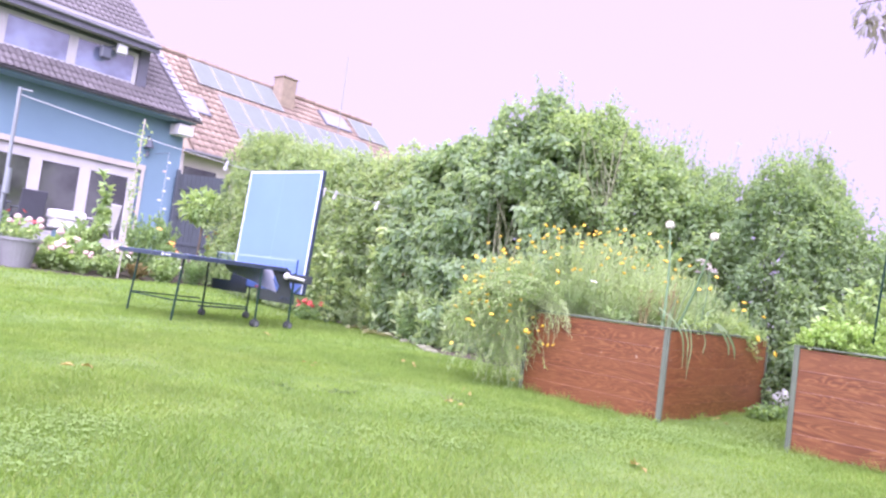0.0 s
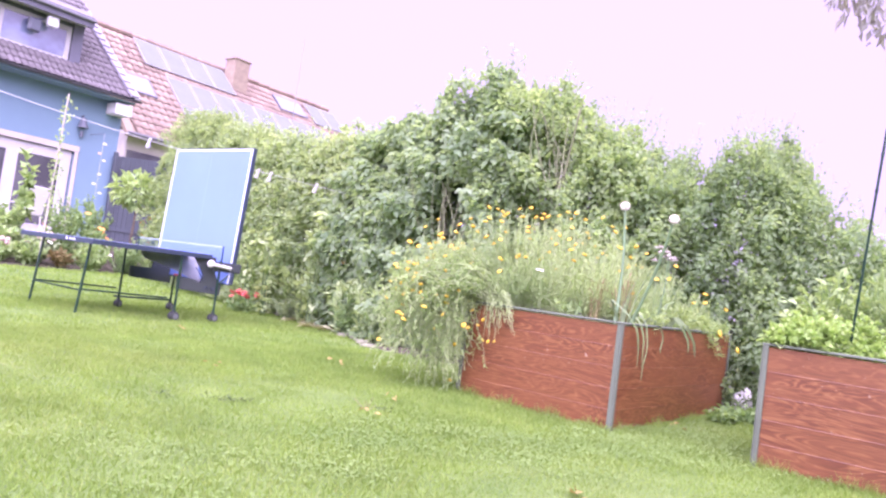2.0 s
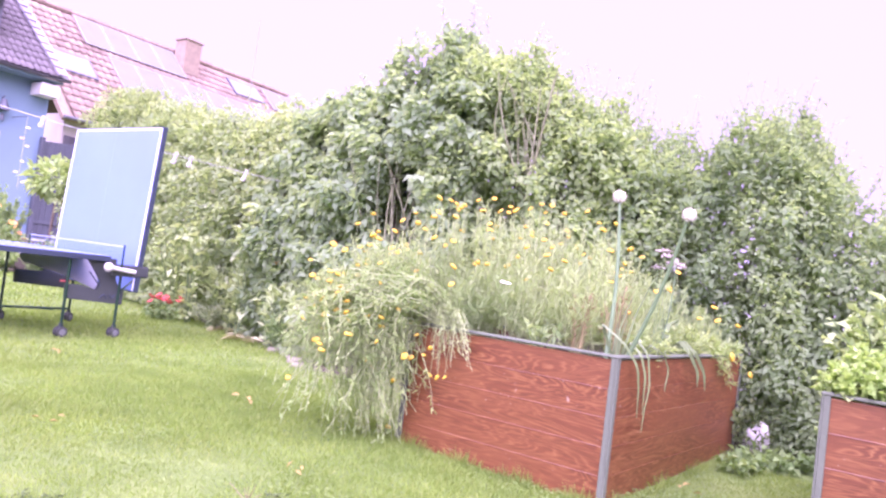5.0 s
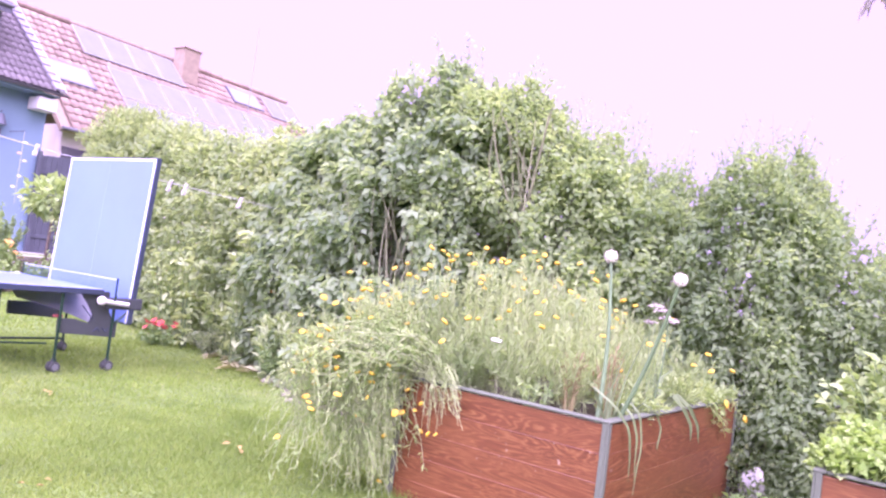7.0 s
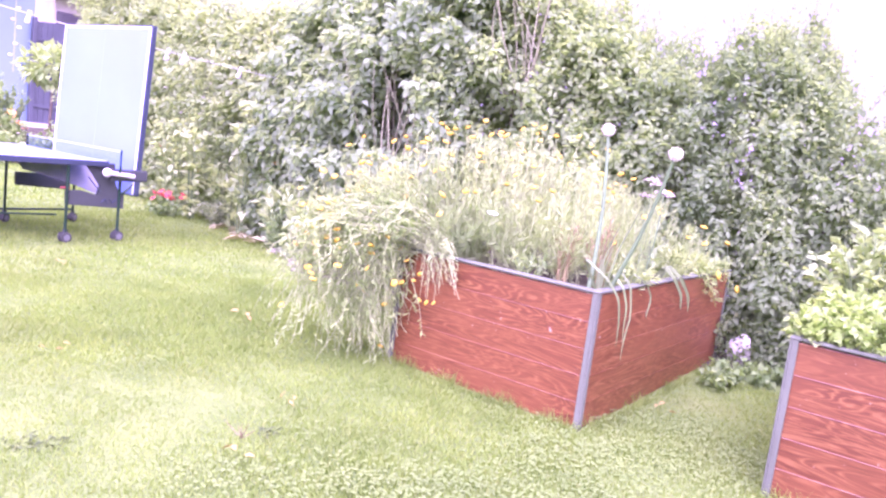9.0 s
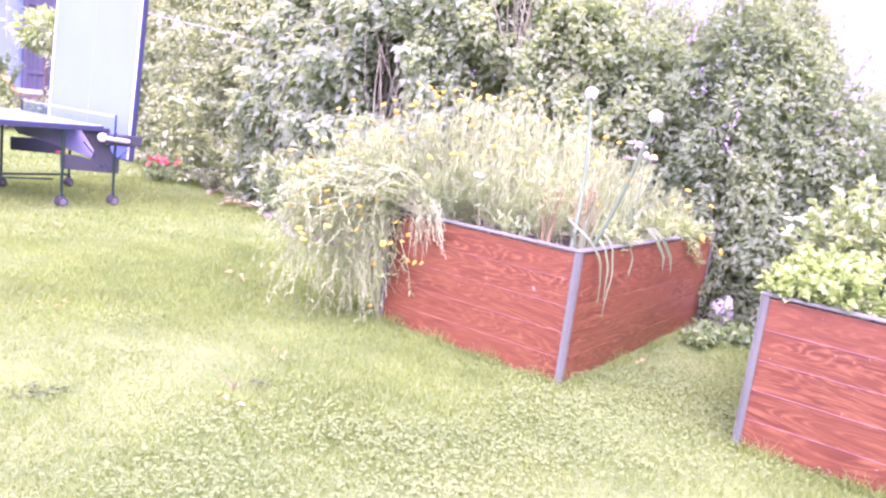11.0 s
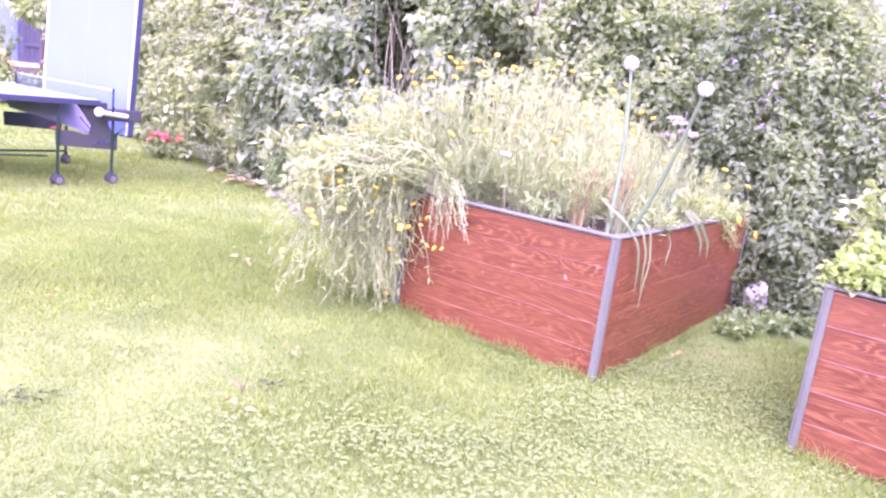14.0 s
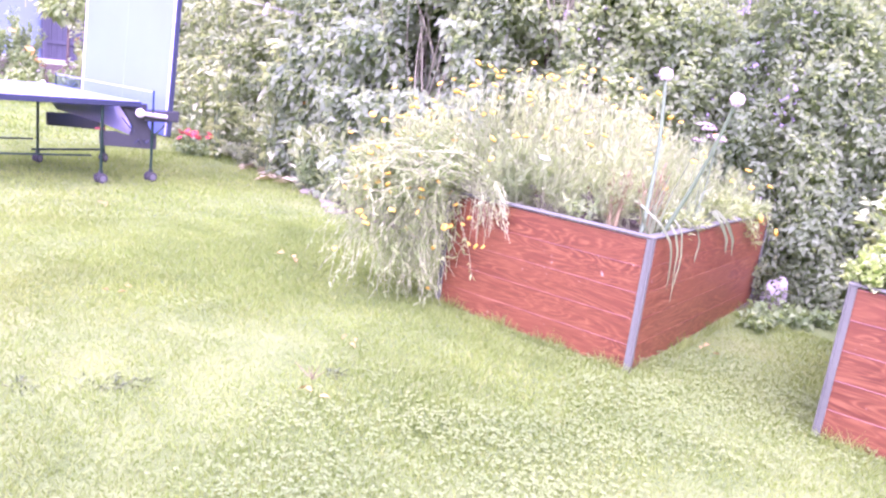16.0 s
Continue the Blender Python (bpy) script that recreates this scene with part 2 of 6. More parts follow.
def thing(name, m, label, category, group="", kind=""):
    ob = new(name)
    ob.empty_display_size = 0.2
    ob.matrix_basis = m
    return tagged(ob, label, category, group, kind)


def box(bm, lo, hi, bevel=0.0):
    c = [(a + b) / 2 for a, b in zip(lo, hi)]
    s = [abs(b - a) for a, b in zip(lo, hi)]
    r = bmesh.ops.create_cube(bm, size=1, matrix=Matrix.Translation(c) @ Matrix.Diagonal((*s, 1)))
    if bevel:
        edges = list({e for v in r["verts"] for e in v.link_edges})
        bmesh.ops.bevel(bm, geom=edges, offset=bevel, segments=1, affect="EDGES", profile=0.7)
    return bm


def boxed(lo, hi, bevel=0.004):
    return box(bmesh.new(), lo, hi, bevel)


def rod(bm, a, b, r, r2=None, sides=8):
    a, b = Vector(a), Vector(b)
    d = b - a
    m = Matrix.Translation((a + b) / 2) @ d.to_track_quat("Z", "Y").to_matrix().to_4x4()
    bmesh.ops.create_cone(bm, cap_ends=True, segments=sides, radius1=r, radius2=r if r2 is None else r2, depth=d.length, matrix=m)
    return bm


def raw_mesh(verts, faces):
    """A mesh out of numpy arrays; faces all with the same number of corners."""
    me = bpy.data.meshes.new("mesh")
    n, k = faces.shape
    me.vertices.add(len(verts))
    me.vertices.foreach_set("co", np.ascontiguousarray(verts, dtype=np.float32).ravel())
    me.loops.add(n * k)
    me.loops.foreach_set("vertex_index", np.ascontiguousarray(faces, dtype=np.int32).ravel())
    me.polygons.add(n)
    me.polygons.foreach_set("loop_start", np.arange(0, n * k, k, dtype=np.int32))
    me.update(calc_edges=True)
    return me


def unit(a):
    return a / np.maximum(np.linalg.norm(a, axis=1, keepdims=True), 1e-9)


def leaf_mesh(pos, along, up, length, width, fold=0.25):
    """Folded pointed leaves: two triangles that meet on the midrib, with the tip bent down."""
    n = len(pos)
    along = unit(along)
    side = unit(np.cross(along, up))
    nrm = np.cross(side, along)
    length, width = np.broadcast_to(length, (n,))[:, None], np.broadcast_to(width, (n,))[:, None]
    v = np.empty((n, 4, 3))
    v[:, 0] = pos
    mid = pos + along * length * 0.48
    v[:, 1] = mid + side * width * 0.5 + nrm * width * fold
    v[:, 2] = pos + along * length - nrm * length * 0.12
    v[:, 3] = mid - side * width * 0.5 + nrm * width * fold
    i = np.arange(n)[:, None] * 4
    f = np.concatenate([i + np.array([[0, 2, 1]]), i + np.array([[0, 3, 2]])], 0)
    return raw_mesh(v.reshape(-1, 3), f)


def strand_mesh(paths, radius, sides=3, end=0.45):
    """Thin tapered stems along many polylines: paths (n, k, 3)."""
    n, k, _ = paths.shape
    radius = np.broadcast_to(radius, (n,))
    tang = np.gradient(paths, axis=1)
    tang = tang / np.maximum(np.linalg.norm(tang, axis=2, keepdims=True), 1e-9)
    ref = np.array([0.31, 0.77, 0.55])
    s1 = np.cross(tang, ref)
    s1 = s1 / np.maximum(np.linalg.norm(s1, axis=2, keepdims=True), 1e-9)
    s2 = np.cross(tang, s1)
    taper = np.linspace(1, end, k)[None, :, None] * radius[:, None, None]
    v = np.empty((n, k, sides, 3))
    for j in range(sides):
        w = 2 * math.pi * j / sides
        v[:, :, j] = paths + (s1 * math.cos(w) + s2 * math.sin(w)) * taper
    idx = np.arange(n * k * sides).reshape(n, k, sides)
    f = []
    for j in range(sides):
        q = (j + 1) % sides
        f.append(np.stack([idx[:, :-1, j], idx[:, :-1, q], idx[:, 1:, q], idx[:, 1:, j]], -1).reshape(-1, 4))
    return raw_mesh(v.reshape(-1, 3), np.concatenate(f, 0))


def waves(rng, p, size, n=7):
    """Cheap lumpy noise in about -1..1 at places p."""
    out = np.zeros(len(p))
    for _ in range(n):
        k = rng.normal(size=3)
        k *= (2 * math.pi / size) / np.linalg.norm(k) * rng.uniform(0.6, 1.7)
        out += np.sin(p @ k + rng.uniform(0, 6.28))
    return out / math.sqrt(n * 0.5) * 0.6


BED1, BED2 = (6.53, 5.71), (6.885, 4.925)
BED1_TURN = BED2_TURN = 22.5

# ---- ground ----
def build_ground():
    def axis(lo, hi, step):
        near = np.arange(lo, hi + 0.01, step)
        far = np.array([15, 40, 100, 300, 900, 2500])
        return np.concatenate([lo - far[::-1], near, hi + far])
    xs, ys = axis(-6, 16, 0.4), axis(-3, 32, 0.4)
    rng = np.random.default_rng(3)
    verts = np.array([(x, y, 0.0) for y in ys for x in xs])
    wob = waves(rng, verts, 2.5)
    for i, v in enumerate(verts):
        near = -5 < v[0] < 15 and -2 < v[1] < 31
        v[2] = ground_z(v[0], v[1]) + (0.008 * wob[i] if near else 0)
    nx = len(xs)
    idx = np.arange(len(verts)).reshape(len(ys), nx)
    f = np.stack([idx[:-1, :-1], idx[:-1, 1:], idx[1:, 1:], idx[1:, :-1]], -1).reshape(-1, 4)
    me = raw_mesh(verts, f)
    me.shade_smooth()
    ob = part("ground", me, M_LAWN)
    tagged(ob, "short green lawn with paler dry patches", "lawn", kind="structure")


build_ground()


def in_lawn(p):
    """Lawn: left of the border along the hedge, short of the flower bed, outside the raised beds."""
    rel = p[:, :2] - np.array([P0.x, P0.y])
    gv = rel @ np.array([GV.x, GV.y])
    edge = 6.34 + 0.12 * np.sin(p[:, 1] * 1.3) + np.maximum(0, 9.3 - p[:, 1]) * 0.55
    ok = (p[:, 0] < edge) & (gv < -5.5 + 0.25 * np.sin(p[:, 0] * 1.7))
    for c, w, d in ((BED1, 2.05, 1.2), (BED2, 2.0, -1.2)):
        r = p[:, :2] - np.array(c)
        s, v = r @ np.array([GA.x, GA.y]), r @ np.array([GV.x, GV.y])
        ok &= ~((s > -0.01) & (s < w) & (v > min(0, d)) & (v < max(0, d)))
    return ok


# ---- raised beds ----
PLANK_H, BED_H, BED_FOOT = 0.1365, 0.672, -0.04


def raised_bed(name, corner, w, d, turn, label):
    """Five planks a side between grey corner posts, grey rail on top. Local x along the grid, y across; d may be negative."""
    bed = thing(name, pose(corner[0], corner[1], 0, 0, 0, turn), label, "raised bed", "raised beds")
    y0, y1 = min(0, d), max(0, d)
    for px, sx in ((0, 1), (w, -1)):
        for py, sy in ((y0, 1), (y1, -1)):
            bm = bmesh.new()
            box(bm, (px - 0.003 * sx, py - 0.003 * sy, BED_FOOT), (px + 0.032 * sx, py + 0.006 * sy, BED_H - 0.012), 0.002)
            box(bm, (px - 0.003 * sx, py + 0.0065 * sy, BED_FOOT), (px + 0.006 * sx, py + 0.032 * sy, BED_H - 0.012), 0.002)
            part("corner_post", bm, M_RAIL, bed, "grey metal corner post")
    meshes = {}
    for length, key in ((w - 0.02, "x"), (y1 - y0 - 0.02, "y")):
        bm = bmesh.new()
        ends = []
        for x in (-length / 2, length / 2):          # a lip runs along the upper edge
            ends.append([bm.verts.new((x, y, z)) for y, z in ((-0.011, 0.0004), (0.011, 0.0004), (0.011, PLANK_H - 0.007), (0.0122, PLANK_H - 0.004), (0.0100, PLANK_H), (-0.0100, PLANK_H), (-0.0122, PLANK_H - 0.004), (-0.011, PLANK_H - 0.007))])
        bm.faces.new(ends[0])
        bm.faces.new(ends[1])
        for k in range(8):
            bm.faces.new((ends[0][k], ends[0][(k + 1) % 8], ends[1][(k + 1) % 8], ends[1][k]))
        bmesh.ops.recalc_face_normals(bm, faces=bm.faces[:])
        meshes[key] = finish(bm)
        meshes[key].materials.append(M_PLANK)
    for i in range(5):
        z = BED_FOOT + 0.008 + i * PLANK_H
        for y in (y0 + 0.018, y1 - 0.018):
            part("plank", meshes["x"], None, bed, m=pose(w / 2, y, z, 0, 0, 0 if y < 0.3 else 180))
        for x in (0.018, w - 0.018):
            part("plank", meshes["y"], None, bed, m=pose(x, (y0 + y1) / 2, z, 0, 0, 90 if x < 0.3 else -90))
    t0, t1 = BED_H - 0.014, BED_H
    for lo, hi in (((-0.006, y0 - 0.006, t0), (w + 0.006, y0 + 0.045, t1)), ((-0.006, y1 - 0.045, t0), (w + 0.006, y1 + 0.006, t1)),
                   ((-0.006, y0 + 0.0455, t0), (0.045, y1 - 0.0455, t1)), ((w - 0.045, y0 + 0.0455, t0), (w + 0.006, y1 - 0.0455, t1))):
        part("top_rail", boxed(lo, hi, 0.004), M_RAIL, bed, "grey metal top rail")
    n = 24
    gx, gy = np.meshgrid(np.linspace(0.03, w - 0.03, n), np.linspace(y0 + 0.03, y1 - 0.03, n))
    p = np.stack([gx.ravel(), gy.ravel(), np.zeros(n * n)], 1)
    p[:, 2] = BED_H - 0.07 + 0.025 * waves(np.random.default_rng(4), p, 0.3)
    idx = np.arange(n * n).reshape(n, n)
    f = np.stack([idx[:-1, :-1], idx[:-1, 1:], idx[1:, 1:], idx[1:, :-1]], -1).reshape(-1, 4)
    part("soil", raw_mesh(p, f), M_SOIL, bed, "dark crumbly soil")
    return bed


raised_bed("raised_bed", BED1, 2.14, 1.27, BED1_TURN, "red-brown plank raised bed with grey rails, overgrown with yellow flowers")
raised_bed("raised_bed", BED2, 2.0, -1.6, BED2_TURN, "red-brown plank raised bed with grey rails, full of bright green salad")


# ---- table tennis table ----
def wheel(parent, x, y, z, r=0.048, turn=0):
    bm = bmesh.new()
    rod(bm, (0, -0.013, 0), (0, 0.013, 0), r, sides=20)
    bmesh.ops.bevel(bm, geom=[e for e in bm.edges if abs(e.verts[0].co.y - e.verts[1].co.y) < 1e-4], offset=0.005, segments=2, affect="EDGES")
    w = part("wheel", bm, M_TYRE, parent, "dark castor wheel", pose(x, y, z, 0, 0, turn))
    bm = bmesh.new()
    rod(bm, (0, -0.016, 0), (0, 0.016, 0), r * 0.6, sides=16)
    rod(bm, (0, -0.02, 0), (0, 0.02, 0), r * 0.2, sides=8)
    part("rim", bm, M_RIM, w, "grey plastic rim")
    return w


def half_board(parent, m, name, h, lines=True):
    """One half of the playing surface: local x from the net line outwards, y across, z the playing side."""
    slab = part(name, boxed((0, 0, -0.022), (h, 1.525, 0), 0.003), M_TABLE, parent, "blue playing surface", m)
    e = 0.0012
    for lo, hi in (((0.002, 0.002, 0), (h - 0.002, 0.022, e)), ((0.002, 1.503, 0), (h - 0.002, 1.523, e)),
                   ((h - 0.022, 0.0225, 0), (h - 0.002, 1.5025, e)), ((0.002, 0.7612, 0), (h - 0.0225, 0.7638, e))):
        part("white_line", boxed(lo, hi, 0), M_TLINE if hi[1] - lo[1] > 0.003 else M_TCENTRE, slab, "thin white line")
    for lo, hi in (((-0.004, -0.014, -0.052), (h + 0.012, -0.0005, -0.002)), ((-0.004, 1.5255, -0.052), (h + 0.012, 1.539, -0.002)),
                   ((h + 0.0005, 0, -0.052), (h + 0.012, 1.525, -0.002)), ((-0.012, 0, -0.052), (-0.0005, 1.525, -0.002))):
        part("apron", boxed(lo, hi, 0.002), M_APRON, slab, "dark steel edge frame")
    return slab


M_TCENTRE2 = plain("net_tape", (0.45, 0.52, 0.68), 0.6, 0, 0.05)
M_TCENTRE = plain("faded_line", (0.24, 0.35, 0.62), 0.45, 0, 0.05)


def tennis_table():
    # local: x towards the raised half, y across to the far side, origin on the ground under the near net corner
    tb = thing("table_tennis_table", pose(4.816, 10.567, 0, 0, 0, GRID), "blue folding table tennis table, one half raised upright", "table tennis table")
    top = 0.76
    flat = half_board(tb, Matrix.Translation((0, 1.525, top)) @ pose(0, 0, 0, 0, 0, 180), "playing_half", 1.37)
    lean = math.sin(radians(2.6))                # the raised half leans slightly outwards
    rise = math.cos(radians(2.6))
    up = Matrix(((lean, 0, -rise, 0.268), (0, 1, 0, -0.01), (rise, 0, lean, 0.45), (0, 0, 0, 1)))
    board = half_board(tb, up, "raised_half", 1.6)
    # end legs
    for y in (0.263, 1.262):
        part("leg", rod(bmesh.new(), (-1.305, y, 0.0), (-1.25, y, 0.715), 0.0135, sides=10), M_STEEL, tb, "dark green steel leg")
    part("cross_bar", rod(bmesh.new(), (-1.287, 0.27, 0.235), (-1.287, 1.255, 0.235), 0.009), M_STEEL, tb)
    for y in (0.263, 1.262):
        part("long_bar", rod(bmesh.new(), (-1.287, y, 0.245), (-0.33, y - 0.03 if y < 1 else y + 0.03, 0.225), 0.009), M_STEEL, tb)
    # undercarriage: two frames on wheels, near and far
    for y in (0.04, 1.2):
        for x in ((-0.345, 0.158) if y < 1 else (-0.33, 0.36)):
            part("leg", rod(bmesh.new(), (x, y, 0.085), (x + 0.0, y, 0.70), 0.0135, sides=10), M_STEEL, tb, "dark green steel leg")
            wheel(tb, x, y - 0.028, 0.048, turn=0 if y < 1 else 25)
            wheel(tb, x, y + 0.028, 0.048, turn=0 if y < 1 else 25)
            part("castor_fork", boxed((x - 0.02, y - 0.009, 0.05), (x + 0.02, y + 0.009, 0.12), 0.004), M_PLASTIC, tb)
    part("foot_bar", rod(bmesh.new(), (-0.38, 1.22, 0.13), (0.38, 1.22, 0.13), 0.012), M_STEEL, tb)
    # plastic side panels below the net, near and far
    for y, prof in ((0.05, [(-0.19, 0.735), (0.105, 0.735), (0.123, 0.54), (0.16, 0.475), (0.216, 0.453), (0.217, 0.307), (-0.345, 0.345), (-0.352, 0.474), (-0.20, 0.475), (-0.06, 0.435), (-0.03, 0.52), (-0.10, 0.62)]),
                    (1.17, [(-0.256, 0.509), (-0.249, 0.378), (0.30, 0.345), (0.30, 0.70), (0.06, 0.70), (0.02, 0.505)])):
        bm = bmesh.new()
        f = bm.faces.new([bm.verts.new((x, y, z)) for x, z in prof])
        r = bmesh.ops.extrude_face_region(bm, geom=[f])
        bmesh.ops.translate(bm, vec=(0, 0.03, 0), verts=[q for q in r["geom"] if isinstance(q, bmesh.types.BMVert)])
        bmesh.ops.recalc_face_normals(bm, faces=bm.faces[:])
        bmesh.ops.bevel(bm, geom=bm.edges[:], offset=0.005, segments=2, affect="EDGES")
        part("side_panel", bm, M_PLASTIC, tb, "dark grey plastic side panel")
        if y < 1:
            for p, q in (((-0.02, 0.36), (0.02, 0.40)), ((0.02, 0.40), (0.05, 0.36)), ((0.07, 0.40), (0.10, 0.36)), ((0.10, 0.36), (0.13, 0.40)), ((-0.15, 0.60), (-0.03, 0.47))):
                part("panel_rib", rod(bmesh.new(), (p[0], y - 0.003, p[1]), (q[0], y - 0.003, q[1]), 0.006, sides=6), M_APRON, tb)
    # pale curved trough that slopes down under the net
    bm = bmesh.new()
    rows = []
    for i in range(13):
        w = i / 12
        x = -0.64 + 0.74 * w
        z = 0.625 - 0.225 * w + 0.02 * math.sin(w * 3.14)
        rows.append([bm.verts.new((x + 0.07 * k, 0.24 + 0.22 * k + 0.05 * math.sin(k * 3.14), z + (0.722 - z) * k)) for k in (0, 0.2, 0.4, 0.6, 0.8, 1.0)])
    for r0, r1 in zip(rows, rows[1:]):
        for k in range(5):
            bm.faces.new((r0[k], r1[k], r1[k + 1], r0[k + 1]))
    bmesh.ops.solidify(bm, geom=bm.faces[:], thickness=0.01)
    bmesh.ops.recalc_face_normals(bm, faces=bm.faces[:])
    part("ball_trough", finish(bm, True), M_TROUGH, tb, "pale grey plastic trough")
    part("red_catch", boxed((-0.40, 0.045, 0.485), (-0.31, 0.07, 0.505), 0.006), plain("red_plastic", (0.26, 0.05, 0.05), 0.5), tb, "red plastic catch")
    # white release handle and net post
    bm = bmesh.new()
    rod(bm, (-0.02, -0.05, 0.655), (0.24, -0.05, 0.63), 0.02, sides=12)
    bmesh.ops.create_uvsphere(bm, u_segments=14, v_segments=8, radius=0.042, matrix=Matrix.Translation((-0.03, -0.05, 0.657)))
    part("release_handle", bm, M_WHITE, tb, "white plastic release handle")
    part("fold_bracket", boxed((0.02, -0.03, 0.58), (0.40, -0.012, 0.69), 0.012), M_PLASTIC, tb, "dark plastic fold bracket")
    part("support_arm", rod(bmesh.new(), (0.17, 0.02, 0.45), (0.355, 0.02, 0.62), 0.01), M_STEEL, tb)
    for y in (-0.1, 1.625):
        part("net_post", rod(bmesh.new(), (0.065, y, 0.66), (0.065, y, 0.875), 0.009), M_STEEL, tb, "thin dark net post")
    net = bmesh.new()
    y0, y1, z0, z1 = -0.1, 1.625, 0.764, 0.856
    for k in range(60):
        y = y0 + (y1 - y0) * k / 59
        rod(net, (0.065, y, z0), (0.065, y, z1), 0.0005, sides=3)
    for k in range(7):
        z = z0 + (z1 - z0) * k / 6
        rod(net, (0.065, y0, z), (0.065, y1, z), 0.0005, sides=3)
    nt = part("net", net, plain("net_cord", (0.07, 0.16, 0.4), 0.8), tb, "fine blue net")
    part("net_tape", boxed((0.062, y0, 0.856), (0.068, y1, 0.863), 0.001), M_TCENTRE2, nt, "white net tape")
    part("mark", rod(bmesh.new(), (-1.386, 0.50, 0.735), (-1.3825, 0.50, 0.735), 0.016, sides=12), M_TLINE, flat, "small white mark", flat.matrix_basis.inverted())
    for k in range(4):
        part("mark", boxed((-1.385, 0.33 + k * 0.032, 0.728), (-1.3825, 0.352 + k * 0.032, 0.742), 0), M_TLINE, flat, "small white mark", flat.matrix_basis.inverted())


tennis_table()


# ---- the blue house and its neighbour ----
TILE_R = 0.30
PAN_W, RED_R = 0.30, 0.40


def tile_mesh(w, crests, wave, lift, l=TILE_R + 0.02):
    """One pantile: waves across, its lower edge thick and lifted over the row below."""
    n = 6 * crests
    verts, faces = [], []
    for i in range(n + 1):
        x = w * i / n
        h = wave * (0.5 + 0.5 * math.cos(2 * math.pi * crests * i / n)) + (0.006 if i in (0, n) else 0)
        verts += [(x, l + 0.05, h), (x, 0, h + lift), (x, 0, h + lift - 0.022)]
    for i in range(n):
        a, b = 3 * i, 3 * i + 3
        faces += [(a, a + 1, b + 1, b), (a + 1, a + 2, b + 2, b + 1)]
    return np.array(verts), np.array(faces)


RED_TILE = (0.28, *tile_mesh(0.28, 1, 0.034, 0.050, RED_R + 0.02), RED_R)
GREY_TILE = (PAN_W, *tile_mesh(PAN_W, 2, 0.026, 0.030), TILE_R)


def tiled(parent, eave_v, eave_z, pitch, s0, s1, rows, keep, material, limit=300, shape=RED_TILE):
    """Lays pantiles on a roof plane; the first ones as parts, the others joined."""
    width, tv, tf, row = shape
    m0 = Matrix.Translation((0, eave_v, eave_z)) @ pose(0, 0, 0, pitch)
    me = raw_mesh(tv, tf)
    me.materials.append(material)
    rest_v, rest_f, made = [], [], 0
    rng = random.Random(5)
    spots = [(r, s1 - width * (i + 1)) for r in range(rows) for i in range(int((s1 - s0) / width))]
    for r, s in spots:
        if not keep(s, r):
            continue
        m = m0 @ pose(s + rng.uniform(-0.004, 0.004), r * row, 0.015, rng.uniform(-0.6, 0.6), 0, rng.uniform(-0.4, 0.4))
        if made < limit:
            part("roof_tile", me, None, parent, m=m)
            made += 1
        else:
            rest_f.append(tf + len(tv) * len(rest_v))
            rest_v.append(tv @ np.array(m.to_3x3()).T + np.array(m.translation))
    if rest_v:
        ob = part("roof_tiles", raw_mesh(np.concatenate(rest_v), np.concatenate(rest_f)), material, parent)
        tagged(ob, kind="stuff")


def quad_slab(corners, thick):
    """A flat slab under four corners given in order."""
    bm = bmesh.new()
    f = bm.faces.new([bm.verts.new(c) for c in corners])
    r = bmesh.ops.extrude_face_region(bm, geom=[f])
    n = (Vector(corners[1]) - Vector(corners[0])).cross(Vector(corners[3]) - Vector(corners[0])).normalized()
    bmesh.ops.translate(bm, vec=-n * thick, verts=[q for q in r["geom"] if isinstance(q, bmesh.types.BMVert)])
    bmesh.ops.recalc_face_normals(bm, faces=bm.faces[:])
    return bm


def roof_point(s, up, eave_v, eave_z, pitch, off=0.0):
    c, q = math.cos(radians(pitch)), math.sin(radians(pitch))
    return (s, eave_v + up * c - off * q, eave_z + up * q + off * c)


